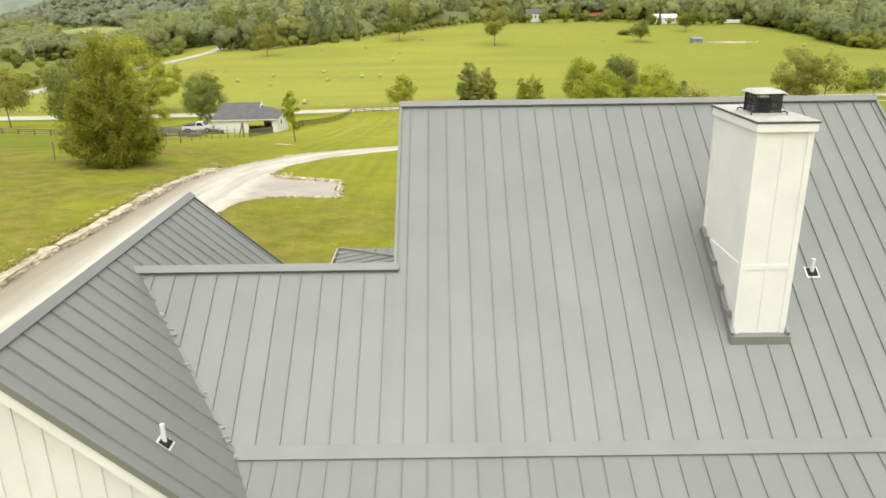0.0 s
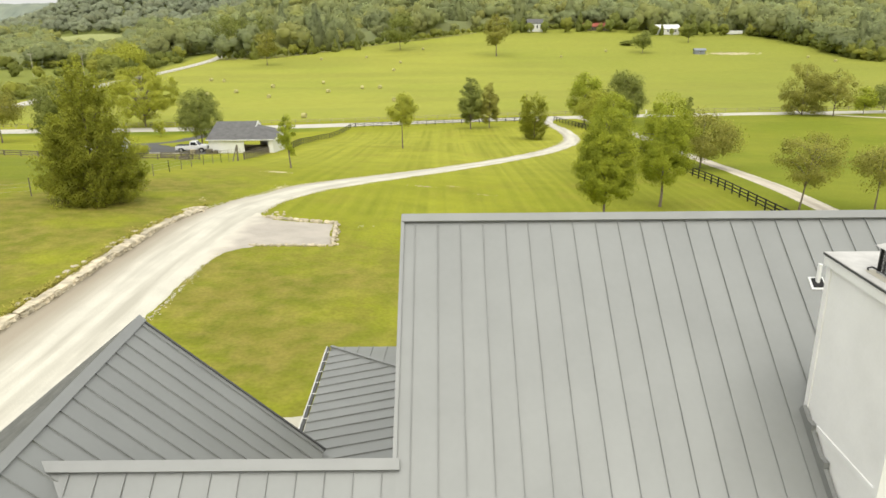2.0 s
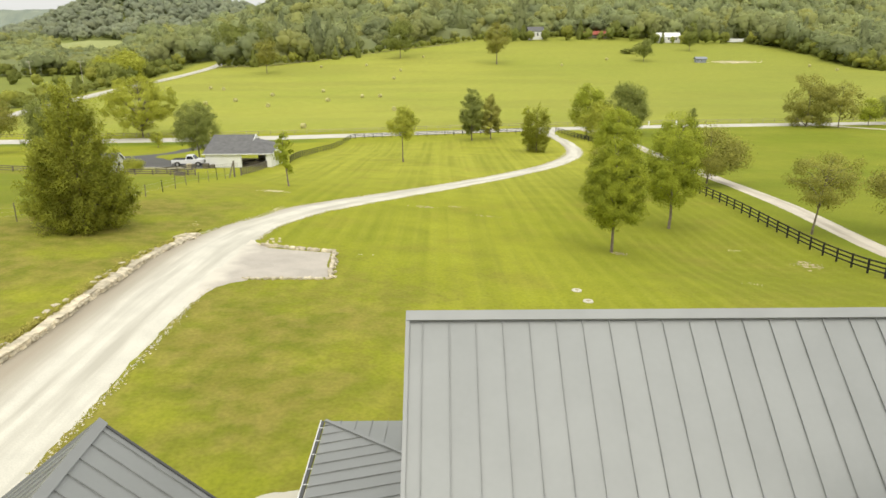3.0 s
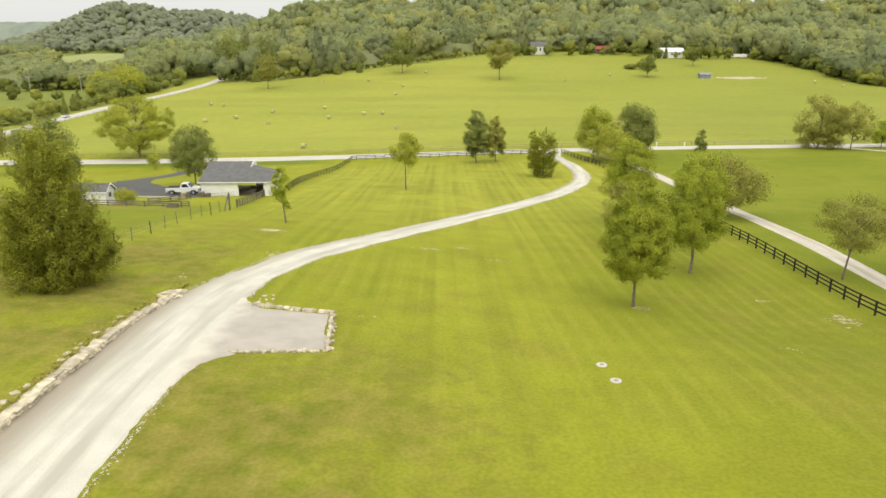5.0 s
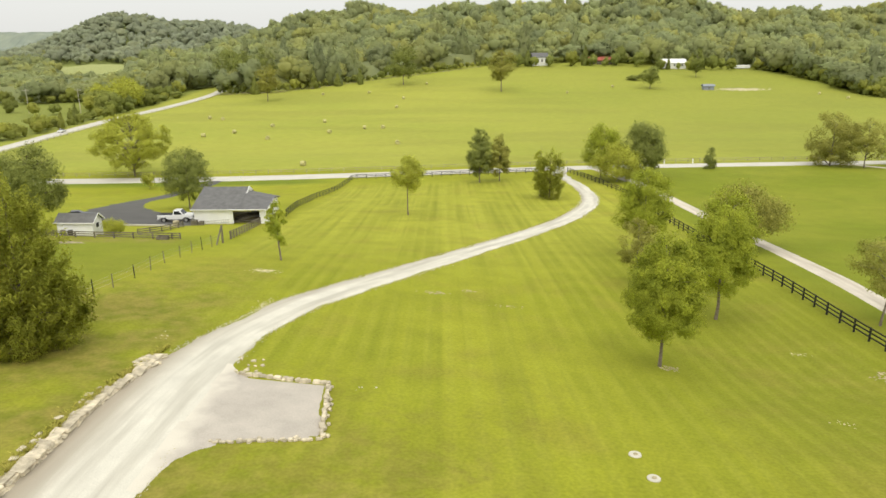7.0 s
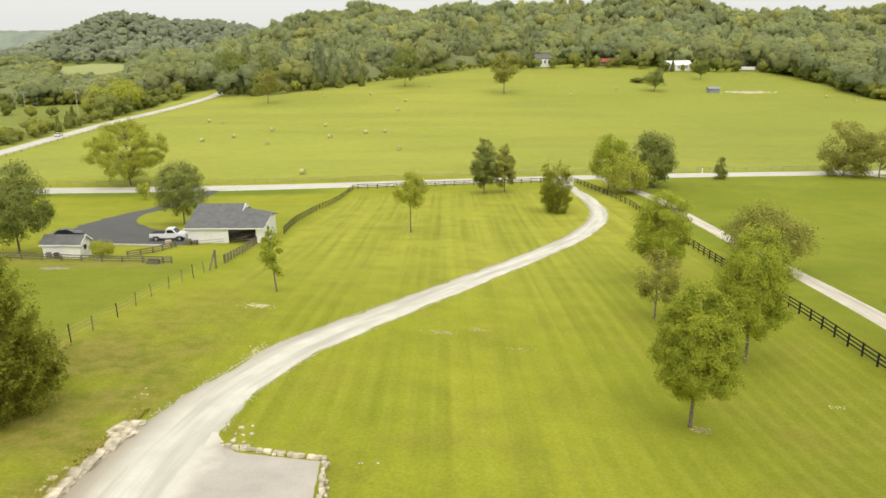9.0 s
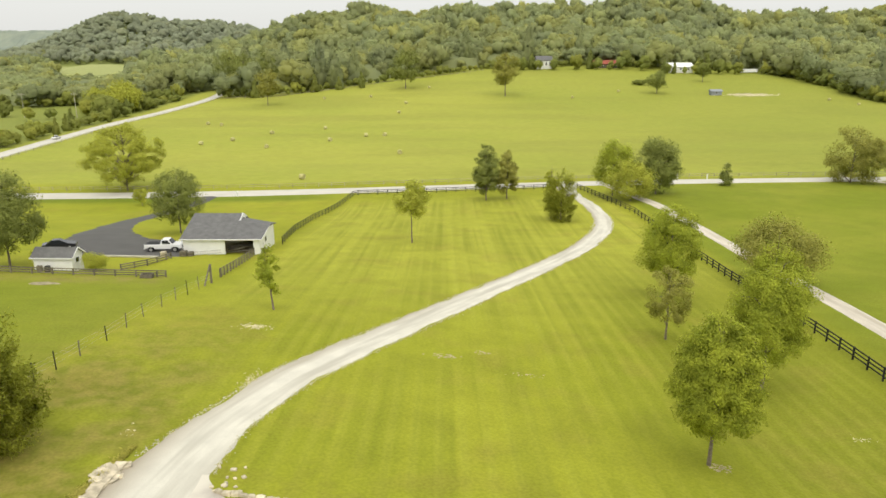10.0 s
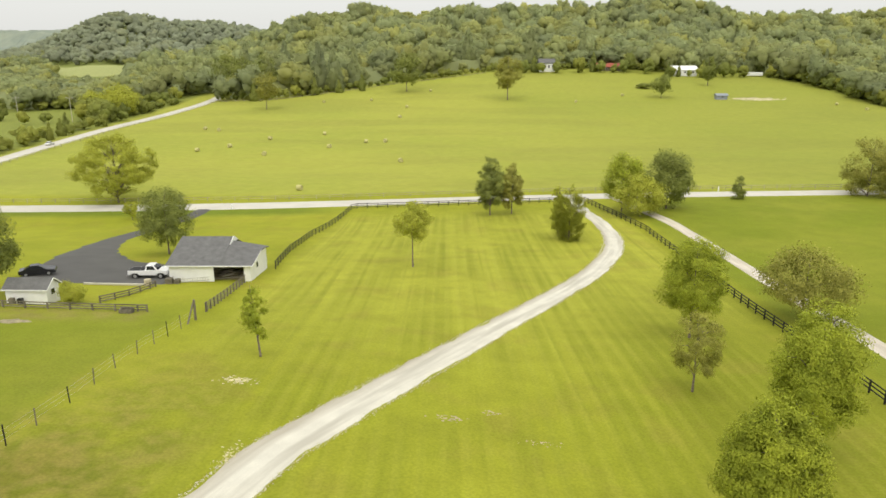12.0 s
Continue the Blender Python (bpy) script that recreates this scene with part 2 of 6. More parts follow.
def box_into(bm, x0, y0, z0, x1, y1, z1, bevel=0.0):
    m = Matrix.LocRotScale(((x0 + x1) / 2, (y0 + y1) / 2, (z0 + z1) / 2), None, (x1 - x0, y1 - y0, z1 - z0))
    g = bmesh.ops.create_cube(bm, size=1.0, matrix=m)
    if bevel:
        es = list({e for v in g["verts"] for e in v.link_edges})
        bmesh.ops.bevel(bm, geom=es, offset=bevel, segments=2, affect='EDGES', profile=0.6)
    return bm


def box(x0, y0, z0, x1, y1, z1, bevel=0.0):
    return box_into(bmesh.new(), x0, y0, z0, x1, y1, z1, bevel)


def face_normal(p):
    n = Vector()
    for a, b in zip(p, p[1:] + p[:1]):
        n += a.cross(b)
    return n.normalized()


def slab(corners, thick):
    """A solid plate: a polygon in space and its copy pushed down its normal."""
    p = [Vector(c) for c in corners]
    nrm = face_normal(p)
    n = len(p)
    v = p + [q - nrm * thick for q in p]
    f = [tuple(range(n)), tuple(reversed(range(n, 2 * n)))] + [(i, i + n, (i + 1) % n + n, (i + 1) % n) for i in range(n)]
    return v, f


def beam(a, b, w, h, up=(0, 0, 1)):
    """Corner points of a square bar from a to b, w wide and h high."""
    a, b = Vector(a), Vector(b)
    d = (b - a).normalized()
    s = d.cross(Vector(up)).normalized()
    u = s.cross(d).normalized()
    v = [q + s * (i * w / 2) + u * (j * h / 2) for q in (a, b) for i, j in ((-1, -1), (1, -1), (1, 1), (-1, 1))]
    f = [(3, 2, 1, 0), (4, 5, 6, 7), (0, 1, 5, 4), (1, 2, 6, 5), (2, 3, 7, 6), (3, 0, 4, 7)]
    return v, f


def beam_part(name, a, b, w, h, mat, parent, up=(0, 0, 1), label=""):
    v, f = beam(a, b, w, h, up)
    return mesh_object(name, v, f, mat, parent, label)


def tube(points, radii, sides=7):
    """A tapered bent tube through points."""
    v, f = [], []
    n = len(points)
    for i, (p, r) in enumerate(zip(points, radii)):
        p = Vector(p)
        d = (Vector(points[min(i + 1, n - 1)]) - Vector(points[max(i - 1, 0)])).normalized()
        a = d.cross(Vector((0.31, 0.95, 0.05))).normalized()
        c = d.cross(a)
        for k in range(sides):
            t = 2 * math.pi * k / sides
            v.append(p + (a * math.cos(t) + c * math.sin(t)) * r)
    for i in range(n - 1):
        for k in range(sides):
            f.append((i * sides + k, i * sides + (k + 1) % sides, (i + 1) * sides + (k + 1) % sides, (i + 1) * sides + k))
    f.append(tuple(range((n - 1) * sides, n * sides)))
    return v, f


def spline(pts, step):
    """Points along a smooth curve through rows of numbers, about step apart."""
    p = np.array([2 * np.array(pts[0]) - np.array(pts[1])] + [np.array(q) for q in pts] + [2 * np.array(pts[-1]) - np.array(pts[-2])], float)
    out = []
    for i in range(1, len(p) - 2):
        a, b, c, d = p[i - 1:i + 3]
        m = max(2, int(np.linalg.norm((c - b)[:2]) / step))
        for k in range(m):
            t = k / m
            out.append(0.5 * (2 * b + (c - a) * t + (2 * a - 5 * b + 4 * c - d) * t * t + (3 * b - a - 3 * c + d) * t ** 3))
    out.append(p[-2])
    return np.array(out)


# ---- ground ----
def ground_material():
    m = bpy.data.materials.new("grassland")
    m.use_nodes = True
    n, l = m.node_tree.nodes, m.node_tree.links
    b = n["Principled BSDF"]
    b.inputs["Roughness"].default_value = 0.95
    b.inputs["Specular IOR Level"].default_value = 0.1
    geo = n.new("ShaderNodeNewGeometry")
    sep = n.new("ShaderNodeSeparateXYZ")
    l.new(geo.outputs["Position"], sep.inputs[0])

    def noise_at(scale, detail=4, stretch=None):
        t = n.new("ShaderNodeTexNoise")
        t.inputs["Scale"].default_value, t.inputs["Detail"].default_value = scale, detail
        if stretch:
            mp = n.new("ShaderNodeMapping")
            mp.inputs["Scale"].default_value = stretch
            l.new(geo.outputs["Position"], mp.inputs["Vector"])
            l.new(mp.outputs[0], t.inputs["Vector"])
        else:
            l.new(geo.outputs["Position"], t.inputs["Vector"])
        return t.outputs["Fac"]

    def span(src, a, c, lo=0.0, hi=1.0):
        r = n.new("ShaderNodeMapRange")
        r.interpolation_type = 'SMOOTHSTEP'
        for i, v in enumerate((a, c, lo, hi)):
            r.inputs[i + 1].default_value = v
        l.new(src, r.inputs[0])
        return r.outputs[0]

    def calc(op, a, c=None):
        t = n.new("ShaderNodeMath")
        t.operation = op
        for i, v in enumerate((a, c)):
            if v is None:
                continue
            if isinstance(v, (int, float)):
                t.inputs[i].default_value = v
            else:
                l.new(v, t.inputs[i])
        return t.outputs[0]

    def blend(fac, a, c):
        t = n.new("ShaderNodeMix")
        t.data_type = 'RGBA'
        if isinstance(fac, (int, float)):
            t.inputs[0].default_value = fac
        else:
            l.new(fac, t.inputs[0])
        for i, v in ((6, a), (7, c)):
            if isinstance(v, tuple):
                t.inputs[i].default_value = v + (1,)
            else:
                l.new(v, t.inputs[i])
        return t.outputs[2]

    x, y = sep.outputs["X"], sep.outputs["Y"]
    broad, mid, fine = noise_at(0.035, 4), noise_at(0.35, 5), noise_at(5.0, 4)
    # mown lawn: passes of the mower running away from the house
    wob = calc('ADD', x, calc('MULTIPLY', noise_at(0.03, 1), 0.9))
    passes = span(calc('SINE', calc('MULTIPLY', wob, 2 * math.pi / 1.55)), -0.2, 0.9)
    bands = span(noise_at(0.42, 1, (1.0, 0.012, 0.0)), 0.40, 0.60)
    mown = calc('MULTIPLY', calc('MULTIPLY', span(x, -27, -23), span(x, 37, 34)), calc('MULTIPLY', span(y, 16, 26), span(y, 178, 165)))
    keep = calc('MULTIPLY', mown, span(noise_at(0.08, 5), 0.34, 0.58, 0.25, 1.0))
    stripe = calc('MULTIPLY', passes, keep)
    streak = noise_at(1.1, 2, (1.0, 0.012, 0.0))
    lawn = blend(span(broad, 0.3, 0.7), (0.232, 0.252, 0.019), (0.285, 0.295, 0.026))
    lawn = blend(calc('MULTIPLY', calc('MULTIPLY', span(y, 60, 105), mown), 0.66), lawn, (0.350, 0.352, 0.046))
    lawn = blend(calc('MULTIPLY', calc('MULTIPLY', span(x, 6, 26), span(y, 125, 75)), 0.76), lawn, (0.178, 0.198, 0.016))
    lawn = blend(calc('MULTIPLY', calc('MULTIPLY', bands, keep), 0.42), lawn, (0.178, 0.200, 0.016))
    lawn = blend(calc('MULTIPLY', stripe, span(y, 60, 125, 0.22, 0.48)), lawn, (0.325, 0.330, 0.046))
    lawn = blend(calc('MULTIPLY', span(streak, 0.50, 0.70), calc('MULTIPLY', keep, 0.45)), lawn, (0.175, 0.196, 0.016))
    lawn = blend(calc('MULTIPLY', span(noise_at(0.22, 6), 0.48, 0.72), 0.32), lawn, (0.200, 0.205, 0.022))
    # rougher, browner grass by the drive and on the bank
    rough = blend(span(noise_at(0.8, 6), 0.34, 0.66), (0.158, 0.170, 0.020), (0.245, 0.215, 0.047))
    near = calc('MULTIPLY', span(y, 38, 25, 0.0, 1.0), span(x, 7.0, -7.0))
    bank = calc('MULTIPLY', span(x, -16.0, -21.0), span(y, 80, 50))
    bank = calc('ADD', bank, calc('MULTIPLY', calc('MULTIPLY', span(x, 12, 26), span(y, 76, 46)), 0.22))
    wild = calc('MINIMUM', calc('ADD', near, bank), 1.0)
    wild = calc('MULTIPLY', wild, span(noise_at(0.16, 6), 0.28, 0.58))
    base = blend(wild, lawn, rough)
    # mottled turf where the mower has not been lately
    worn = calc('MULTIPLY', span(y, 50, 30), span(x, 14, 0))
    mottle = calc('MULTIPLY', span(noise_at(0.9, 8), 0.46, 0.62), span(noise_at(0.13, 4), 0.36, 0.60, 0.3, 1.0))
    base = blend(calc('MULTIPLY', calc('MULTIPLY', worn, mottle), 0.58), base, (0.200, 0.186, 0.030))
    tan = calc('MULTIPLY', span(noise_at(0.16, 6), 0.52, 0.70), 0.30)
    base = blend(tan, base, (0.245, 0.205, 0.038))
    # hay meadow beyond the road, cut in long swaths
    swath = noise_at(0.30, 4, (0.35, 1.0, 1.0))
    hay = blend(span(noise_at(0.012, 4), 0.35, 0.65), (0.312, 0.322, 0.052), (0.276, 0.300, 0.046))
    hay = blend(calc('MULTIPLY', span(swath, 0.4, 0.7), 0.30), hay, (0.330, 0.315, 0.065))
    hay = blend(calc('MULTIPLY', span(noise_at(0.035, 4, (0.3, 1.0, 1.0)), 0.45, 0.66), 0.36), hay, (0.225, 0.225, 0.045))
    hay = blend(calc('MULTIPLY', span(x, -20, 160), 0.45), hay, (0.205, 0.228, 0.034))
    base = blend(span(y, 196, 203), base, hay)
    ditch = calc('MULTIPLY', calc('MULTIPLY', span(y, 174, 179), span(y, 186, 182)), span(x, -20, -40))
    base = blend(calc('MULTIPLY', ditch, 0.8), base, (0.120, 0.165, 0.016))
    # paddock by the low barn and the field across the lane stay lush
    lush = calc('MULTIPLY', span(x, 38, 41), span(y, 192, 186))
    lush2 = calc('MULTIPLY', calc('MULTIPLY', span(x, -29.5, -31.5), span(y, 100, 80)), span(y, 44, 54))
    base = blend(calc('MULTIPLY', calc('MAXIMUM', lush, calc('MULTIPLY', lush2, 0.95)), 0.8), base, blend(span(noise_at(0.06, 5), 0.35, 0.65), (0.150, 0.186, 0.014), (0.196, 0.218, 0.022)))
    base = blend(span(y, 600, 690), base, blend(span(noise_at(0.03, 4), 0.4, 0.6), (0.150, 0.175, 0.085), (0.200, 0.220, 0.100)))
    base = blend(calc('MULTIPLY', calc('MULTIPLY', span(x, -167, -176), span(y, 200, 215)), 0.85), base, (0.180, 0.205, 0.045))
    dry = calc('MULTIPLY', calc('MULTIPLY', span(y, 84, 87), span(y, 91.5, 90)), span(x, -33, -36))
    base = blend(calc('MULTIPLY', dry, span(noise_at(0.5, 5), 0.35, 0.65, 0.2, 0.75)), base, (0.235, 0.205, 0.055))
    far_field = calc('MULTIPLY', calc('MULTIPLY', span(x, -590, -560), span(x, -395, -410)), calc('MULTIPLY', span(y, 860, 880), span(y, 1080, 1060)))
    base = blend(far_field, base, (0.300, 0.320, 0.120))
    hs = n.new("ShaderNodeHueSaturation")
    l.new(calc('MULTIPLY', span(fine, 0.2, 0.8, 0.86, 1.14), span(mid, 0.25, 0.75, 0.94, 1.06)), hs.inputs["Value"])
    l.new(base, hs.inputs["Color"])
    l.new(hs.outputs[0], b.inputs["Base Color"])
    bp = n.new("ShaderNodeBump")
    bp.inputs["Strength"].default_value, bp.inputs["Distance"].default_value = 0.45, 0.10
    l.new(noise_at(3.0, 6), bp.inputs["Height"])
    l.new(bp.outputs[0], b.inputs["Normal"])
    return m


def axis(spans):
    out = []
    for a, c, step in spans:
        out.extend(np.arange(a, c, step))
    return np.array(out + [spans[-1][1]])


def build_ground():
    xs = axis(((-4200, -1200, 200), (-1200, -300, 30), (-300, -90, 7), (-90, -24, 2.5), (-24, -18, 0.35), (-18, 60, 2.0), (60, 130, 4), (130, 400, 9), (400, 1200, 30), (1200, 4200, 200)))
    ys = axis(((-300, -40, 20), (-40, 100, 2.0), (100, 230, 2.6), (230, 640, 8), (640, 1500, 16), (1500, 2600, 60), (2600, 4800, 200)))
    gx, gy = np.meshgrid(xs, ys)
    gz = land(gx, gy)
    nx = len(xs)
    v = np.stack([gx, gy, gz], -1).reshape(-1, 3)
    f = [(j * nx + i, j * nx + i + 1, (j + 1) * nx + i + 1, (j + 1) * nx + i) for j in range(len(ys) - 1) for i in range(nx - 1)]
    ob = mesh_object("ground", v, f, ground_material(), smooth=True)
    return tagged(ob, "mown grass slope running down to a hay meadow", "ground", kind="structure")


build_ground()


def strip(name, rows, mat, label, lift=0.05, across=9, step=1.2, edge_noise=0.0, category="road"):
    """A road laid on the land: rows of x, y, half width. u runs across, v along, in metres."""
    r = spline(rows, step)
    d = np.gradient(r[:, :2], axis=0)
    d /= np.linalg.norm(d, axis=1)[:, None]
    side = np.stack([d[:, 1], -d[:, 0]], 1)
    run = np.concatenate([[0], np.cumsum(np.linalg.norm(np.diff(r[:, :2], axis=0), axis=1))])
    rng = np.random.default_rng(len(name))
    wob = [np.convolve(rng.normal(0, 1, len(r) + 4), np.ones(5) / 5, "valid") * edge_noise for _ in range(2)]
    v, uv = [], []
    for i in range(len(r)):
        for k in range(across):
            t = -1 + 2 * k / (across - 1)
            w = r[i, 2] + (wob[0][i] if t < 0 else wob[1][i]) * abs(t) ** 3
            p = r[i, :2] + side[i] * t * w
            z = ground_z(p[0], p[1]) + (lift if abs(t) < 0.99 else -0.02)
            v.append((p[0], p[1], z))
            uv.append((t * w, run[i]))
    f = [(i * across + k, (i + 1) * across + k, (i + 1) * across + k + 1, i * across + k + 1) for i in range(len(r) - 1) for k in range(across - 1)]
    f = [tuple(reversed(q)) for q in f]
    ob = mesh_object(name, v, f, mat, smooth=True)
    layer = ob.data.uv_layers.new(name="run")
    idx = np.zeros(len(ob.data.loops), np.int32)
    ob.data.loops.foreach_get("vertex_index", idx)
    layer.data.foreach_set("uv", np.array(uv, np.float32)[idx].ravel())
    return tagged(ob, label, category, kind="structure")


def gravel_material(name, pale, dark, track=0.9, grass=None):
    """Crushed limestone: pale wheel tracks, greyer between and beside them."""
    m = material(name, pale, 0.95, var=0.08, scale=0.5, fine=0.16, fine_scale=14, bump=0.5)
    n, l = m.node_tree.nodes, m.node_tree.links
    b = n["Principled BSDF"]
    src = b.inputs["Base Color"].links[0].from_socket
    uvn = n.new("ShaderNodeUVMap")
    uvn.uv_map = "run"
    mp = n.new("ShaderNodeMapping")
    mp.inputs["Scale"].default_value = (1.1, 0.07, 1)
    l.new(uvn.outputs[0], mp.inputs["Vector"])
    no = n.new("ShaderNodeTexNoise")
    no.inputs["Scale"].default_value, no.inputs["Detail"].default_value = track, 5
    l.new(mp.outputs[0], no.inputs["Vector"])
    r = n.new("ShaderNodeMapRange")
    r.inputs[1].default_value, r.inputs[2].default_value = 0.44, 0.64
    l.new(no.outputs["Fac"], r.inputs[0])
    mx = n.new("ShaderNodeMix")
    mx.data_type = 'RGBA'
    l.new(r.outputs[0], mx.inputs[0])
    l.new(src, mx.inputs[6])
    mx.inputs[7].default_value = dark + (1,)
    out = mx.outputs[2]
    sx = n.new("ShaderNodeSeparateXYZ")
    l.new(uvn.outputs[0], sx.inputs[0])
    if grass:
        g = n.new("ShaderNodeMapRange")
        g.inputs[1].default_value, g.inputs[2].default_value = grass
        g.inputs[4].default_value = 0.95
        l.new(sx.outputs["X"], g.inputs[0])
        mg = n.new("ShaderNodeMix")
        mg.data_type = 'RGBA'
        l.new(g.outputs[0], mg.inputs[0])
        l.new(out, mg.inputs[6])
        mg.inputs[7].default_value = (0.34, 0.295, 0.22, 1)
        out = mg.outputs[2]
    l.new(out, b.inputs["Base Color"])
    return m


M["gravel"] = gravel_material("crushed_limestone", (0.585, 0.56, 0.47), (0.435, 0.41, 0.335), grass=(-0.5, -2.1))
M["lane"] = gravel_material("lane_gravel", (0.56, 0.51, 0.42), (0.42, 0.37, 0.29))
M["tarmac"] = material("worn_pale_asphalt", (0.50, 0.475, 0.41), 0.9, var=0.08, scale=0.2, fine=0.08, fine_scale=4)
M["padgravel"] = material("grey_gravel", (0.43, 0.39, 0.33), 0.95, var=0.10, scale=0.6, fine=0.2, fine_scale=12, bump=0.5)


def spread_gravel():
    """Pale limestone dragged from the drive over the grey gravel of the bay."""
    n, l = M["padgravel"].node_tree.nodes, M["padgravel"].node_tree.links
    b = n["Principled BSDF"]
    src = b.inputs["Base Color"].links[0].from_socket
    geo, sep, no = n.new("ShaderNodeNewGeometry"), n.new("ShaderNodeSeparateXYZ"), n.new("ShaderNodeTexNoise")
    no.inputs["Scale"].default_value, no.inputs["Detail"].default_value = 0.5, 5
    l.new(geo.outputs["Position"], sep.inputs[0])
    l.new(geo.outputs["Position"], no.inputs["Vector"])
    ad = n.new("ShaderNodeMath")
    ad.operation = 'MULTIPLY_ADD'
    ad.inputs[1].default_value = 4.0
    l.new(no.outputs["Fac"], ad.inputs[0])
    l.new(sep.outputs["X"], ad.inputs[2])
    r = n.new("ShaderNodeMapRange")
    r.interpolation_type = 'SMOOTHSTEP'
    r.inputs[1].default_value, r.inputs[2].default_value = -10.6, -12.6
    l.new(ad.outputs[0], r.inputs[0])
    mx = n.new("ShaderNodeMix")
    mx.data_type = 'RGBA'
    l.new(r.outputs[0], mx.inputs[0])
    l.new(src, mx.inputs[6])
    mx.inputs[7].default_value = (0.60, 0.56, 0.465, 1)
    l.new(mx.outputs[2], b.inputs["Base Color"])


spread_gravel()

DRIVE = ((-18.6, -30, 3.2), (-17.5, -5, 3.25), (-17.25, 8, 3.25), (-17.15, 17, 3.25), (-16.95, 26, 3.15), (-16.7, 33, 3.0), (-16.4, 40, 2.7), (-15.6, 46, 2.0),
         (-14.4, 50.5, 1.9), (-12.6, 56, 1.9), (-11.0, 59.2, 1.9), (-7.6, 66, 1.9), (-3.9, 73, 1.85), (0.2, 81, 1.85), (4.6, 89.3, 1.8), (9.3, 97.5, 1.75), (14.4, 106.5, 1.75),
         (19.5, 116, 1.75), (23.4, 124.7, 1.8), (26.8, 133.8, 1.85), (29.3, 144, 1.75), (29.9, 154, 1.6), (29.6, 163, 1.5), (29.0, 172, 1.5), (28.6, 181, 2.2), (28.6, 188, 4.0))
strip("driveway", DRIVE, M["gravel"], "pale crushed limestone drive with wheel tracks", 0.06, step=0.55, edge_noise=0.30)
strip("road", [(x, 189.3 + 0.052 * x, 3.7) for x in (-420, -300, -200, -100, 0, 100, 200, 320, 500)], M["tarmac"], "pale worn country road along the valley", 0.14, step=4)
strip("hill_road", ((-158, 182, 3.6), (-160, 225, 3.6), (-162, 272, 3.6), (-163.5, 315, 3.6), (-164, 368, 3.6), (-158.5, 426, 3.6), (-154.5, 505, 3.6), (-166, 600, 3.6)), M["tarmac"], "pale country road climbing beside the meadow", 0.25, step=4)
strip("farm_lane", ((40.6, 188, 2.4), (42.0, 171, 1.5), (44.2, 157, 1.4), (45.2, 139, 1.4), (45.1, 120, 1.45), (44.6, 100, 1.45), (44.4, 78, 1.45), (43.6, 60, 1.5), (42.8, 45, 1.5), (42.3, 20, 1.5), (42, -20, 1.5)), M["lane"], "narrow gravel lane outside the black fence", 0.06, edge_noise=0.12)
strip("grass_track", ((104, 200, 1.6), (112, 186, 1.2), (122, 172, 1.2), (138, 152, 1.2), (160, 130, 1.2)), M["lane"], "faint gravel track across a field", 0.05, step=3)


def sheet(name, corners, mat, label, lift, category, cell=1.0):
    """A paved patch draped on the land: an outline filled with a grid of cells."""
    bm = bmesh.new()
    loop = spline(list(corners) + [corners[0]], 1.2)[:-1] if len(corners) > 5 else np.array(corners, float)
    vs = [bm.verts.new((p[0], p[1], 0)) for p in loop]
    bm.faces.new(vs)
    lo, hi = loop.min(0), loop.max(0)
    for ax in (0, 1):
        for c in np.arange(lo[ax] + cell, hi[ax], cell):
            no = Vector((1, 0, 0)) if ax == 0 else Vector((0, 1, 0))
            bmesh.ops.bisect_plane(bm, geom=bm.verts[:] + bm.edges[:] + bm.faces[:], plane_co=no * c, plane_no=no)
    for v in bm.verts:
        v.co.z = ground_z(v.co.x, v.co.y) + (lift if not v.is_boundary else -0.03)
    ob = part(name, bm, mat)
    for p in ob.data.polygons:
        p.use_smooth = True
    if ob.data.polygons[0].normal.z < 0:
        ob.data.flip_normals()
    return tagged(ob, label, category, kind="structure")


sheet("parking_pad", ((-15.0, 30.6), (-6.7, 31.75), (-7.5, 38.8), (-14.6, 39.9)), M["padgravel"], "grey gravel parking bay edged with white stones", 0.045, "parking bay")
sheet("gravel_spill", ((-15.2, 25.0), (-14.0, 25.6), (-13.7, 27.2), (-13.3, 28.8), (-12.6, 30.1), (-11.6, 30.9), (-12.6, 32.6), (-15.2, 33.0)), M["padgravel"], "pale gravel spread at the corner of the parking bay", 0.052, "gravel", 0.8)
sheet("gravel_spill", ((-15.4, 43.6), (-14.3, 42.8), (-13.9, 41.2), (-13.0, 39.8), (-12.6, 38.6), (-14.0, 37.4), (-15.4, 37.4)), M["padgravel"], "pale gravel spread at the corner of the parking bay", 0.052, "gravel", 0.8)
sheet("barn_yard", ((-38.6, 105.2), (-39.0, 112), (-44, 118.5), (-50, 121.5), (-56, 130), (-60.5, 142), (-62.0, 153), (-61.0, 166), (-58.6, 175), (-57.6, 183.8), (-61.0, 183.6), (-63.0, 175),
                        (-66.0, 165), (-67.0, 150), (-65.5, 138), (-63.0, 122), (-60.5, 112), (-58.5, 105.4), (-48, 105.2)), M["asphalt"], "dark asphalt yard and lane beside the low barn", 0.10, "yard", 2.0)
sheet("walkway", ((-7.2, 6.4), (-6.4, 8.1), (-5.0, 8.9), (-3.2, 9.2), (-0.5, 9.2), (-0.5, 7.2), (-3.2, 7.2), (-5.0, 6.4)), M["concrete"], "curved pale concrete walk at the porch", 0.06, "path", 1.0)


# ---- the white house with steel roofs ----
SLOPE, WING_SLOPE, LOW_SLOPE = 0.70, 0.87, 0.42
RIDGE_Z, LINK_Y, BREAK_Y = 10.0, -4.47, -8.16
WING_X, WING_Z, WING_FAR, WING_NEAR = -6.5, 7.32, 0.78, -9.84
PAN, EAST = 0.4853, 13.0


def main_z(y):
    return RIDGE_Z + SLOPE * y


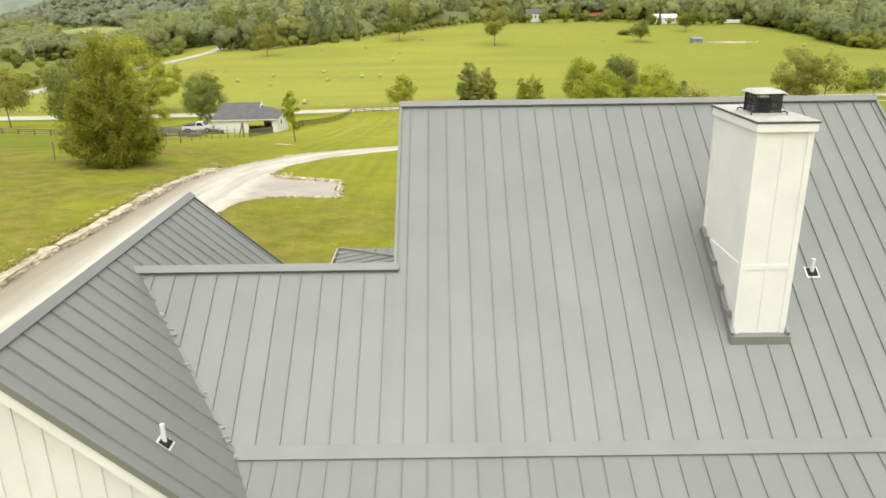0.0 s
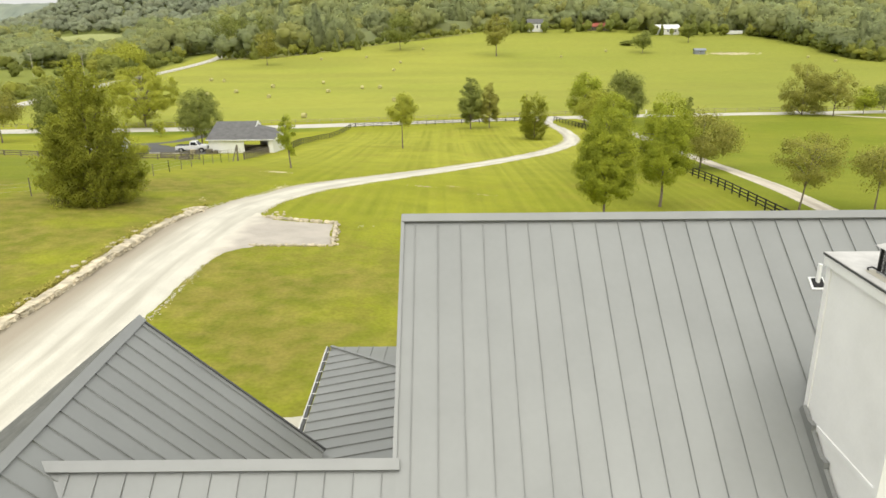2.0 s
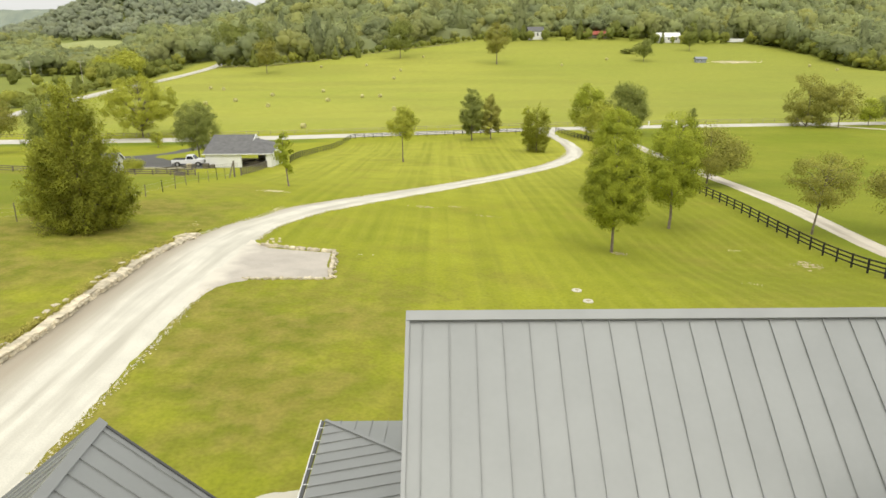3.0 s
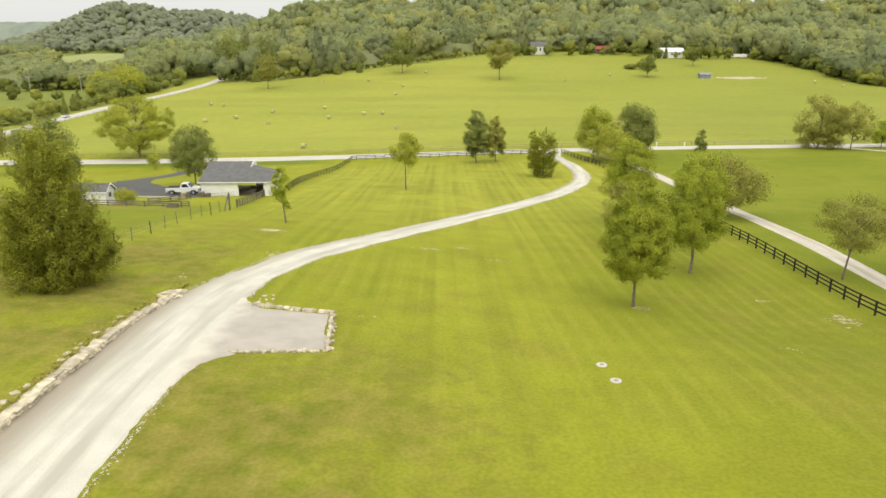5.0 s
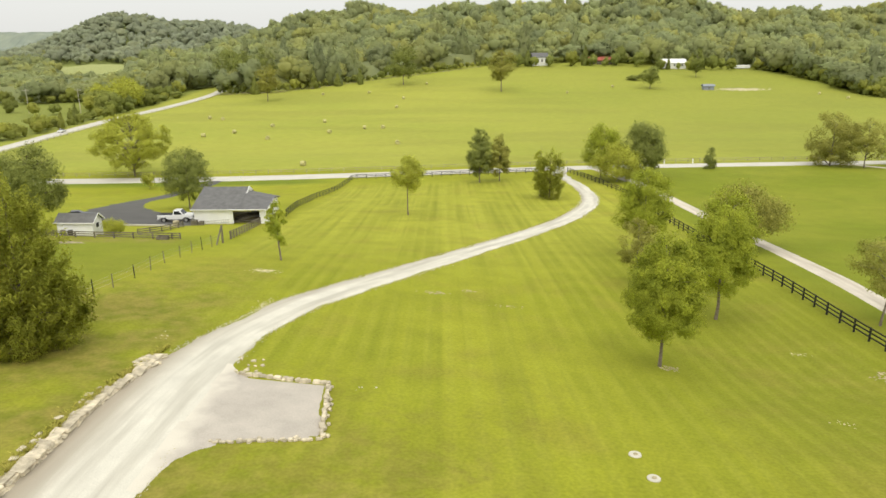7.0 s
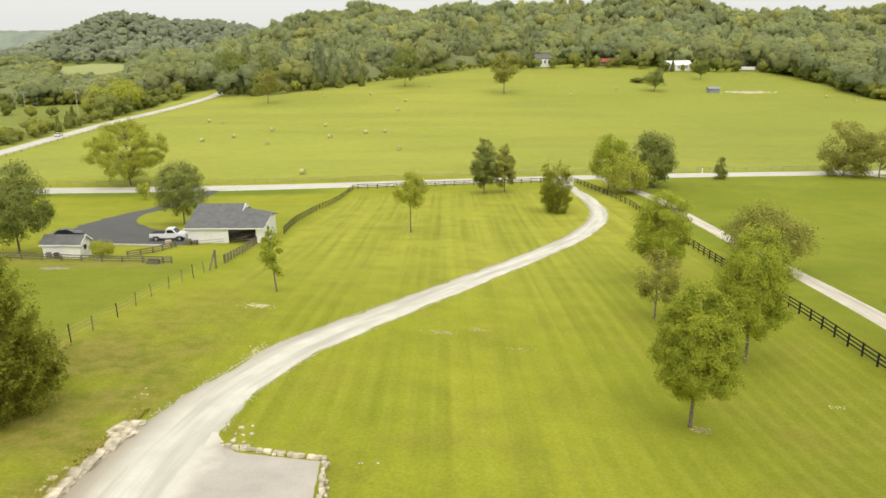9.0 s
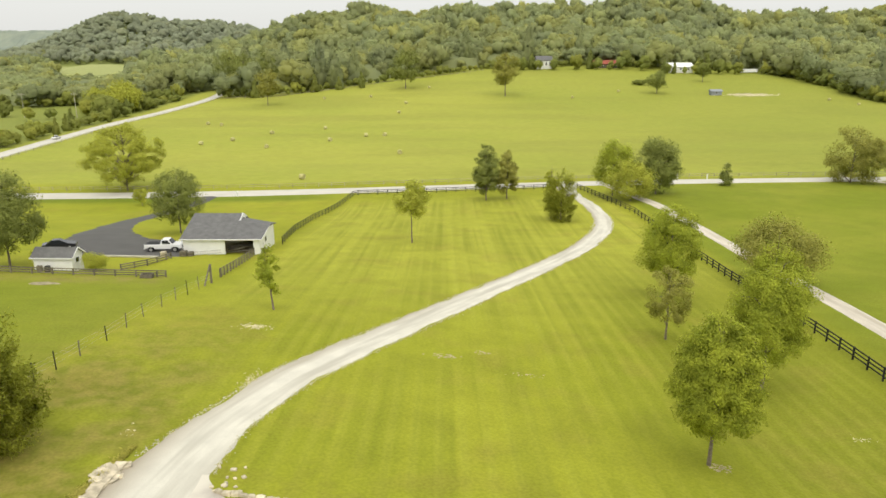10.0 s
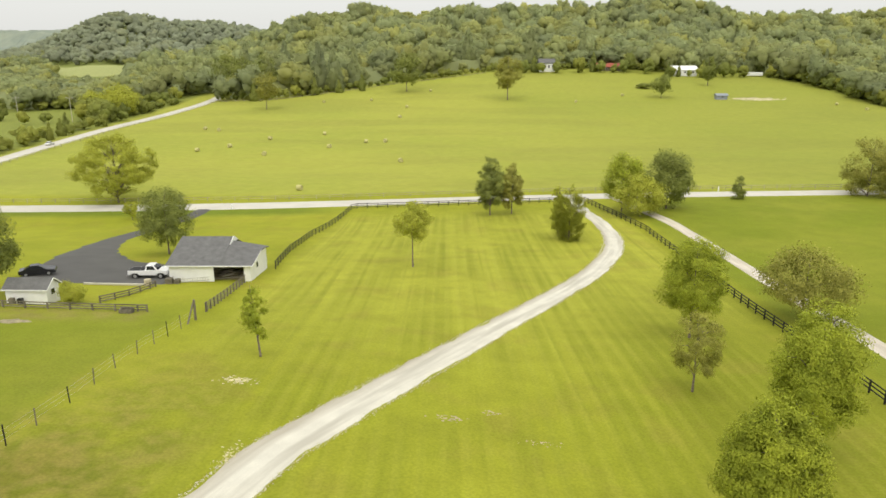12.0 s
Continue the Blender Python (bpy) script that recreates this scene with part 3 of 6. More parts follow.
def wing_z(x):
    return WING_Z - (WING_SLOPE if x > WING_X else 0.80) * abs(x - WING_X)


def low_z(y):
    return main_z(BREAK_Y) + LOW_SLOPE * (y - BREAK_Y)


def roof_pan(parent, tl, tr, br, bl, rib=True):
    """One steel panel with a standing seam along its first edge."""
    tl, tr, br, bl = (Vector(p) for p in (tl, tr, br, bl))
    v, f = slab((tl, bl, br, tr), 0.03)
    if rib and (tl - bl).length > 0.05:
        nrm = face_normal([tl, bl, br, tr])
        a, b = tl + nrm * 0.016, bl + nrm * 0.016
        bv, bf = beam(a, b, 0.011, 0.036, nrm)
        sheet_faces = len(f)
        f = f + [tuple(i + len(v) for i in q) for q in bf]
        v = v + bv
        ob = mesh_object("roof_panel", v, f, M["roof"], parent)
        # second slot: rib faces coloured as if shaded
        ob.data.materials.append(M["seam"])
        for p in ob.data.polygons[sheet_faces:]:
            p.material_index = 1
        return ob
    return mesh_object("roof_panel", v, f, M["roof"], parent)


house = thing("farmhouse", "white board-and-batten farmhouse with grey standing-seam steel roofs", "house")
roof = part("roof", box(0.3, -8.1, 3.95, 12.7, -7.8, 4.05), M["roof"], house, "grey standing-seam steel roof")


def plan_valley_y(x):
    """Where the wing's east slope cuts the main slope."""
    return (wing_z(x) - RIDGE_Z) / SLOPE


def plan_low_x(y):
    return WING_X + (WING_Z - low_z(y)) / WING_SLOPE


# main south slope and the coplanar slope of the link
edges = [0.0] + [0.24 + PAN * k for k in range(27)]
edges = [e for e in edges if e < EAST - 0.05] + [EAST]
for a, b in zip(edges[:-1], edges[1:]):
    roof_pan(roof, (a, 0, main_z(0)), (b, 0, main_z(0)), (b, BREAK_Y, main_z(BREAK_Y)), (a, BREAK_Y, main_z(BREAK_Y)), a > 0)
link = sorted([0.0] + [0.24 - PAN * k for k in range(1, 14)])
valley_end = WING_X + (WING_Z - main_z(BREAK_Y)) / WING_SLOPE
for a, b in zip(link[:-1], link[1:]):
    ya, yb = (max(BREAK_Y, plan_valley_y(q)) for q in (a, b))
    ya, yb = min(ya, LINK_Y), min(yb, LINK_Y)
    roof_pan(roof, (a, LINK_Y, main_z(LINK_Y)), (b, LINK_Y, main_z(LINK_Y)), (b, yb, main_z(yb)), (a, ya, main_z(ya)))
# shallower lower slope in front
k = -9
while 0.24 + PAN * k < EAST - 0.1:
    a, b = 0.24 + PAN * k, 0.24 + PAN * (k + 1)
    roof_pan(roof, (a, BREAK_Y, low_z(BREAK_Y)), (b, BREAK_Y, low_z(BREAK_Y)), (b, -12.6, low_z(-12.6)), (a, -12.6, low_z(-12.6)))
    k += 1
# hidden north slopes
for a, b, y0, z0, y1 in ((0.0, EAST, 0.0, RIDGE_Z, 6.2), (-6.0, 0.0, LINK_Y, main_z(LINK_Y), -1.6)):
    z1 = z0 - SLOPE * (y1 - y0)
    n = int((b - a) / 1.0)
    for i in range(n):
        p, q = a + (b - a) * i / n, a + (b - a) * (i + 1) / n
        roof_pan(roof, (q, y0, z0), (p, y0, z0), (p, y1, z1), (q, y1, z1))
# wing: east slope with pans cut by the valley, and west slope
wy = [WING_FAR, 0.135 + PAN, 0.135]
while wy[-1] - PAN > WING_NEAR + 0.12:
    wy.append(wy[-1] - PAN)
wy.append(WING_NEAR)


def east_end(y):
    if y > LINK_Y:
        return -2.25
    if y > BREAK_Y:
        return WING_X + (WING_Z - main_z(y)) / WING_SLOPE
    return plan_low_x(y)


for a, b in zip(wy[:-1], wy[1:]):
    xa, xb = east_end(a), east_end(b)
    if a > LINK_Y > b:
        xb = xa
    roof_pan(roof, (WING_X, b, WING_Z), (WING_X, a, WING_Z), (xa, a, wing_z(xa)), (xb, b, wing_z(xb)))
    roof_pan(roof, (WING_X, a, WING_Z), (WING_X, b, WING_Z), (-11.2, b, wing_z(-11.2)), (-11.2, a, wing_z(-11.2)))


def cap(a, b, down1, down2, width=0.19, name="ridge_cap", mat="cap"):
    """Folded steel cap over a ridge: two plates that fall away on both sides."""
    a, b = Vector(a), Vector(b)
    up = Vector((0, 0, 0.045))
    v, f = [], []
    for d in (down1, down2):
        d = Vector(d).normalized() * width
        pv, pf = slab((a + up, b + up, b + up * 0.9 + d, a + up * 0.9 + d), 0.045)
        f += [tuple(i + len(v) for i in q) for q in pf]
        v += pv
    return mesh_object(name, v, f, M[mat], roof)


cap((-0.06, 0, RIDGE_Z), (EAST + 0.06, 0, RIDGE_Z), (0, -1, -SLOPE), (0, 1, -SLOPE), 0.20)
cap((-6.12, LINK_Y, main_z(LINK_Y) + 0.02), (0.06, LINK_Y, main_z(LINK_Y) + 0.02), (0, -1, -SLOPE), (0, 1, -SLOPE), 0.20)
cap((WING_X, WING_NEAR - 0.05, WING_Z), (WING_X, WING_FAR + 0.05, WING_Z), (1, 0, -WING_SLOPE), (-1, 0, -WING_SLOPE), 0.21)
# flashing where the pitch changes
v, f = slab(((EAST, BREAK_Y + 0.16, main_z(BREAK_Y + 0.16) + 0.045), (valley_end - 0.02, BREAK_Y + 0.16, main_z(BREAK_Y + 0.16) + 0.045),
             (valley_end - 0.02, BREAK_Y - 0.10, low_z(BREAK_Y - 0.10) + 0.05), (EAST, BREAK_Y - 0.10, low_z(BREAK_Y - 0.10) + 0.05)), 0.05)
mesh_object("flashing", v, f, M["cap"], roof)
for (p0, p1) in (((0.0, 0.0), (0.0, LINK_Y)), ((EAST, 0.0), (EAST, BREAK_Y))):
    beam_part("rake_trim", (p0[0] + (-0.03 if p0[0] < 1 else 0.03), 0, RIDGE_Z - 0.02), (p1[0] + (-0.03 if p1[0] < 1 else 0.03), p1[1], main_z(p1[1]) - 0.02), 0.07, 0.16, M["cap"], roof)
for y, sgn in ((WING_FAR + 0.03, 1), (WING_NEAR - 0.03, -1)):
    for x1 in (-2.25, -11.2):
        xe = x1 if sgn > 0 or x1 < -5 else plan_low_x(WING_NEAR)
        beam_part("rake_trim", (WING_X, y, WING_Z - 0.05), (xe, y, wing_z(xe) - 0.05), 0.06, 0.14, M["cap" if sgn < 0 else "edge"], roof)
        if sgn < 0:
            beam_part("fascia", (WING_X, y + 0.06, WING_Z - 0.27), (xe, y + 0.06, wing_z(xe) - 0.27), 0.05, 0.30, M["white"], roof, label="white fascia board")
# valley metal with patches of sealant
vp0, vp1 = Vector((-5.95, plan_valley_y(-5.95), wing_z(-5.95))), Vector((valley_end, BREAK_Y, main_z(BREAK_Y)))
beam_part("valley_flashing", vp0 + Vector((0, 0, 0.012)), vp1 + (vp1 - vp0).normalized() * 0.35 + Vector((0, 0, 0.012)), 0.13, 0.02, M["cap"], roof)
rng = random.Random(4)
for i in range(16):
    t = rng.choice((0.02, 0.3, 0.36, 0.55, 0.66, 0.9, 0.97)) + rng.uniform(-0.05, 0.05)
    p = vp0.lerp(vp1, min(1, max(0, t)))
    bm = bmesh.new()
    bmesh.ops.create_icosphere(bm, subdivisions=1, radius=1.0, matrix=Matrix.LocRotScale(p + Vector((rng.uniform(-.06, .06), rng.uniform(-.06, .06), 0.05)), Euler((0.3, 0.3, rng.uniform(0, 3))), (rng.uniform(0.03, 0.12), 0.02, 0.012)))
    part("sealant", bm, M["sealant"], roof)

# porch with a low hip roof and a white gutter
PX, PY, PZ, PS = -3.05, 7.40, 3.3, 0.195
py = [PY - PAN * 0.6 - PAN * 1.04 * i for i in range(20)]
prev = PY
for y in py:
    d0, d1 = PY - prev, PY - y
    d0, d1 = min(d0, 4.0), min(d1, 4.0)
    roof_pan(roof, (PX + d0, prev, PZ + PS * d0), (PX + d1, y, PZ + PS * d1), (PX, y, PZ), (PX, prev, PZ))
    prev = y
for i in range(20):
    a, b = PX + PAN * i, PX + PAN * (i + 1)
    d0, d1 = min(a - PX, 3.4), min(b - PX, 3.4)
    roof_pan(roof, (b, PY - d1, PZ + PS * d1), (a, PY - d0, PZ + PS * d0), (a, PY, PZ), (b, PY, PZ))
beam_part("hip_cap", (PX, PY, PZ + 0.03), (PX + 4.0, PY - 4.0, PZ + PS * 4 + 0.03), 0.10, 0.05, M["cap"], roof)
gutter = beam_part("gutter", (PX - 0.09, PY + 0.02, PZ - 0.05), (PX - 0.09, 1.0, PZ - 0.05), 0.08, 0.09, M["edge"], roof, label="white-lipped gutter along the porch eave")
beam_part("gutter_lip", (PX - 0.15, PY + 0.04, PZ - 0.01), (PX - 0.15, 1.0, PZ - 0.01), 0.025, 0.05, M["white"], gutter)
for i in range(9):
    beam_part("bracket", (PX - 0.15, PY - 0.4 - 0.7 * i, PZ + 0.012), (PX + 0.01, PY - 0.4 - 0.7 * i, PZ + 0.012), 0.02, 0.012, M["white"], gutter)

# walls of white boards and battens
bm = bmesh.new()


def prism(bm, poly, axis_name, a, b):
    """Solid with an upright outline pushed along an axis."""
    def at(p, t):
        return (p[0], t, p[1]) if axis_name == "y" else (t, p[0], p[1])
    v = [bm.verts.new(at(p, a)) for p in poly] + [bm.verts.new(at(p, b)) for p in poly]
    n = len(poly)
    bm.faces.new(v[:n])
    bm.faces.new(list(reversed(v[n:])))
    for i in range(n):
        bm.faces.new((v[i], v[i + n], v[(i + 1) % n + n], v[(i + 1) % n]))


GZ = -0.9
prism(bm, ((-8.0, GZ), (5.9, GZ), (5.9, main_z(-5.9) - 0.15), (0.0, RIDGE_Z - 0.15), (-8.0, main_z(-8.0) - 0.15)), "x", 0.35, 12.7)
part("wall", bm, M["white"], house, "white boarded wall")
bm = bmesh.new()
xe = 4.1
prism(bm, ((WING_X - xe, GZ), (WING_X + xe, GZ), (WING_X + xe, wing_z(WING_X + xe) - 0.14), (WING_X, WING_Z - 0.14), (WING_X - xe, wing_z(WING_X - xe) - 0.14)), "y", WING_NEAR + 0.3, WING_FAR - 0.3)
part("wall", bm, M["white"], house, "white boarded wall")
for i in range(19):
    x = WING_X - 3.75 + 0.445 * i
    top = wing_z(x) - 0.2
    part("batten", box(x - 0.025, WING_NEAR + 0.27, GZ, x + 0.025, WING_NEAR + 0.305, top), M["white"], house)
part("wall", box(-2.7, -7.9, GZ, 0.35, -2.2, 3.9), M["white"], house, "white boarded wall")
for x, y in ((-2.8, 7.05), (-2.8, 4.2), (0.4, 7.05), (3.6, 7.05)):
    part("porch_post", box(x - 0.1, y - 0.1, -0.4, x + 0.1, y + 0.1, PZ - 0.03), M["white"], house)

# chimney
CX0, CX1, CY0, CY1, CZ = 7.32, 8.39, -6.04, -3.75, 10.165
chimney = part("chimney", box(CX0, CY0, main_z(CY0) - 0.6, CX1, CY1, CZ), M["white"], house, "tall white boarded chimney with corner boards")
ct = part("chimney_cap", box(CX0 - 0.07, CY0 - 0.08, CZ - 0.02, CX1 + 0.07, CY1 + 0.08, CZ + 0.15, 0.008), M["white"], chimney)
part("drip_edge", box(CX0 - 0.09, CY0 - 0.10, CZ + 0.152, CX1 + 0.09, CY1 + 0.10, CZ + 0.185), M["edge"], ct)
part("cap_top", box(CX0 - 0.08, CY0 - 0.09, CZ + 0.187, CX1 + 0.08, CY1 + 0.09, CZ + 0.20), M["captop"], ct, "pale weathered chimney top")
for x in (CX0, CX1):
    for y in (CY0, CY1):
        part("corner_board", box(x - (0.03 if x == CX0 else 0.09), y - (0.03 if y == CY0 else 0.09), main_z(y) - 0.3, x + (0.09 if x == CX0 else 0.03), y + (0.09 if y == CY0 else 0.03), CZ - 0.025), M["white"], chimney)
bx = (CX0 + CX1) / 2
part("batten", box(bx - 0.03, CY0 - 0.022, main_z(CY0) - 0.3, bx + 0.03, CY0, CZ - 0.025), M["white"], chimney)
part("trim_board", box(CX0 + 0.09, CY0 - 0.024, 7.26, CX1 - 0.09, CY0, 7.36), M["white"], chimney)
part("trim_board", box(CX0 - 0.024, CY0 + 0.09, 7.26, CX0, CY1 - 0.09, 7.36), M["white"], chimney)
# flashing round its foot
part("flashing", box(CX0 - 0.12, CY0 - 0.22, main_z(CY0) - 0.18, CX1 + 0.08, CY0 - 0.005, main_z(CY0) + 0.03), M["cap"], chimney)
for x in (CX0 - 0.06, CX1 + 0.06):
    beam_part("flashing", (x, CY0 - 0.1, main_z(CY0 - 0.1) + 0.08), (x, CY1, main_z(CY1) + 0.08), 0.08, 0.20, M["cap"], chimney)
    for i in range(4):
        y = CY0 + 0.3 + 0.55 * i
        part("step_flashing", box(x - 0.045, y - 0.12, main_z(y) + 0.12, x + 0.045, y + 0.02, main_z(y) + 0.24), M["cap"], chimney)
# spark arrestor: four corner posts, open mesh sides, a flue inside and a folded lid
FX, FY, FZ = 7.80, -4.97, CZ + 0.20
part("mortar_pad", box(FX - 0.40, FY - 0.42, FZ - 0.012, FX + 0.42, FY + 0.40, FZ + 0.006), M["concrete"], chimney, "pale mortar pad under the spark arrestor")
arrestor = part("spark_arrestor", box(FX - 0.29, FY - 0.29, FZ + 0.004, FX + 0.29, FY + 0.29, FZ + 0.03, 0.008), M["steel"], chimney, "black mesh spark arrestor with a bright steel lid")
for sx in (-1, 1):
    for sy in (-1, 1):
        beam_part("corner_post", (FX + sx * 0.265, FY + sy * 0.265, FZ + 0.03), (FX + sx * 0.265, FY + sy * 0.265, FZ + 0.43), 0.03, 0.03, M["black"], arrestor, up=(0, 1, 0))
        foot = [(FX + sx * 0.27, FY + sy * 0.27, FZ + 0.05), (FX + sx * 0.33, FY + sy * 0.33, FZ + 0.075), (FX + sx * 0.37, FY + sy * 0.37, FZ + 0.045), (FX + sx * 0.36, FY + sy * 0.36, FZ + 0.012)]
        v, f = tube(foot, [0.016] * 4, 6)
        mesh_object("foot", v, f, M["black"], arrestor)
for i in range(1, 16):
    o = -0.265 + 0.53 * i / 16
    for s in (-0.265, 0.265):
        for a in ((FX + o, FY + s), (FX + s, FY + o)):
            beam_part("mesh_bar", (a[0], a[1], FZ + 0.03), (a[0], a[1], FZ + 0.43), 0.009, 0.009, M["black"], arrestor, up=(0, 1, 0))
for k in range(1, 4):
    h = FZ + 0.03 + 0.40 * k / 4
    for s in (-0.265, 0.265):
        beam_part("mesh_bar", (FX - 0.265, FY + s, h), (FX + 0.265, FY + s, h), 0.010, 0.010, M["black"], arrestor)
        beam_part("mesh_bar", (FX + s, FY - 0.265, h), (FX + s, FY + 0.265, h), 0.010, 0.010, M["black"], arrestor)
bm = bmesh.new()
bmesh.ops.create_cone(bm, segments=24, radius1=0.16, radius2=0.16, depth=0.30, cap_ends=True, matrix=Matrix.Translation((FX, FY, FZ + 0.15)))
part("flue", bm, M["black"], arrestor)
bm = box(FX - 0.34, FY - 0.34, FZ + 0.43, FX + 0.34, FY + 0.34, FZ + 0.455)
for vv in bm.verts:
    if vv.co.z > FZ + 0.44:
        vv.co.x = FX + (vv.co.x - FX) * 0.72
        vv.co.y = FY + (vv.co.y - FY) * 0.72
        vv.co.z += 0.035
part("lid", bm, M["captop"], arrestor, "weathered bright steel lid")


def vent_pipe(x, y, z, nrm, height=0.34):
    """White vent pipe in a dark rubber boot with a pale rim."""
    rot = Vector((0, 0, 1)).rotation_difference(Vector(nrm)).to_matrix().to_4x4()
    base = Matrix.Translation((x, y, z)) @ rot
    bm = box(-0.15, -0.15, 0, 0.15, 0.15, 0.02)
    bm.transform(base)
    pipe_root = part("vent_pipe", bm, M["pvc"], roof, "white vent pipe in a black rubber boot")
    bm = box(-0.11, -0.11, 0.02, 0.11, 0.11, 0.05, 0.01)
    bm.transform(base)
    part("boot", bm, M["rubber"], pipe_root)
    bm = bmesh.new()
    bmesh.ops.create_cone(bm, segments=16, radius1=0.045, radius2=0.042, depth=height, cap_ends=True, matrix=Matrix.Translation((x, y, z + height / 2)))
    part("pipe", bm, M["pvc"], pipe_root)


vent_pipe(9.51, -4.75, main_z(-4.75), (0, -SLOPE, 1))
vent_pipe(8.40, -1.50, main_z(-1.50), (0, -SLOPE, 1), 0.42)
vent_pipe(-4.0, -8.94, wing_z(-4.0), (WING_SLOPE, 0, 1), 0.4)


# ---- trees ----
def tree(name, label, at, height, width, leaf, seed, trunk=0.2, leaves=5000, leaf_size=0.22, clumps=70, shape="round", lean=(0, 0), gap=0.55, limbs=12, puff=1.15, sprig=False):
    """A tapered trunk with limbs and a crown of loose leaves gathered in clumps."""
    rng = np.random.default_rng(seed)
    x, y = at
    z = ground_z(x, y)
    root = thing(name, label, "tree", (x, y, z))
    h0 = height * trunk
    r0 = 0.0090 * height + 0.025
    pts = [(0, 0, -0.15)] + [(lean[0] * t + rng.normal(0, 0.03) * height * 0.1, lean[1] * t + rng.normal(0, 0.03) * height * 0.1, height * 0.9 * t) for t in (0.12, 0.3, 0.5, 0.75, 1.0)]
    v, f = tube(pts, [r0 * 1.25, r0, r0 * 0.8, r0 * 0.6, r0 * 0.35, r0 * 0.1], 8)
    mesh_object("trunk", v, f, M["bark"], root, smooth=True)
    cz, ch = (h0 + height) / 2, (height - h0) / 2
    # clump centres within the outline of the crown
    cs = []
    while len(cs) < clumps:
        p = rng.uniform(-1, 1, 3)
        if shape == "cone":
            t = (p[2] + 1) / 2
            lim = min(1, 0.78 + t * 1.5) * (1 - t) ** 0.72 * (0.80 + 0.28 * rng.random()) + 0.05
            if np.hypot(p[0], p[1]) > lim or np.hypot(p[0], p[1]) < lim * 0.45 * rng.random():
                continue
        elif shape == "column":
            t = (p[2] + 1) / 2
            lim = (1 - abs(2 * t - 0.75) ** 2.2 * 0.6) * (0.85 + 0.2 * rng.random()) * (1.0 if t < .6 else max(0.06, (1 - t) / 0.4) ** 0.6)
            if np.hypot(p[0], p[1]) > lim:
                continue
        elif shape == "egg":
            t = (p[2] + 1) / 2
            lim = (min(1, (t / 0.22) ** 0.5) if trunk > 0.07 else min(1, 0.72 + 1.4 * t)) * (1 if t < 0.35 else max(0, 1 - ((t - 0.35) / 0.65) ** 2.2) ** 0.5) * (0.9 + 0.14 * rng.random())
            rr = np.hypot(p[0], p[1])
            if rr > lim or rr < lim * gap * rng.random():
                continue
        else:
            q = p.copy() / (1 + 0.28 * noise.noise(Vector(unit(p) * 1.7) + Vector((seed * 7.3, 0, 0))))
            q[2] = q[2] * (1.12 if q[2] < 0 else 1.0)
            rr = np.linalg.norm(q)
            if rr > 0.93 or rr < gap * rng.random() + 0.15:
                continue
        cs.append(p)
    cs = np.array(cs)
    if shape == "wide":
        cs[:, 2] = np.sign(cs[:, 2]) * np.abs(cs[:, 2]) ** 1.2
    size = width / 2 / (clumps ** (1 / 3)) * puff
    centre = cs * (width / 2 - 0.35 * size, width / 2 - 0.35 * size, ch - 0.3 * size) + (lean[0] * 0.6, lean[1] * 0.6, cz)
    v, f = [], []
    order = rng.permutation(len(centre))[:limbs]
    for i in order:
        c = centre[i]
        t0 = np.clip((c[2] - 0.35 * abs(c[0]) - 0.35 * abs(c[1])) / height, trunk * 0.85, 0.8)
        s = np.array((lean[0] * t0, lean[1] * t0, height * 0.9 * t0))
        mid = (s + c) / 2 + (0, 0, 0.06 * height)
        tv, tf = tube([s, mid, c], [r0 * 0.55 * (1.1 - t0), r0 * 0.34, r0 * 0.1], 5)
        mesh_object("limb", tv, tf, M["bark"], root, smooth=True)
    # leaves
    who = rng.integers(0, clumps, leaves)
    spread = rng.normal(0, 1, (leaves, 3))
    spread /= np.linalg.norm(spread, axis=1)[:, None]
    spread *= (rng.random(leaves) ** 0.45)[:, None] * size * rng.uniform(0.75, 1.35, clumps)[who][:, None]
    pos = centre[who] + spread * (1, 1, 0.82)
    if sprig:        # clumps drawn out into boughs that reach away from the trunk and lift at their ends
        bough = unit(centre * (1, 1, 0.0) + (0, 0, 0.55 * width / 2))[who]
        along = (spread * bough).sum(1)[:, None]
        pos = centre[who] + (spread - bough * along) * 0.62 + bough * along * 1.7
    lobe, body = unit(spread), unit((pos - (lean[0] * 0.6, lean[1] * 0.6, cz - 0.25 * ch)) / (width / 2, width / 2, ch))
    soft = unit(0.45 * lobe + 0.75 * body + (0, 0, 0.25))
    out = unit(soft + rng.normal(0, 0.45, (leaves, 3)))
    a = unit(np.cross(out, rng.normal(0, 1, (leaves, 3))))
    b = np.cross(out, a)
    s = leaf_size * rng.uniform(0.6, 1.35, leaves)[:, None]
    if sprig:        # narrow sprays that point out of the crown and droop at their tips
        a = unit(out * 0.7 + a * 0.8 - (0, 0, 0.15))
        b = unit(np.cross(a, rng.normal(0, 1, (leaves, 3)))) * 0.38
    co = np.stack([pos - a * s * 0.5, pos - b * s * 0.36, pos + a * s * 0.5 + out * s * 0.1, pos + b * s * 0.36], 1)
    co[:, :, 2] = np.maximum(co[:, :, 2], 0.05)
    quads("crown", co, M[leaf], root, soft)
    return root


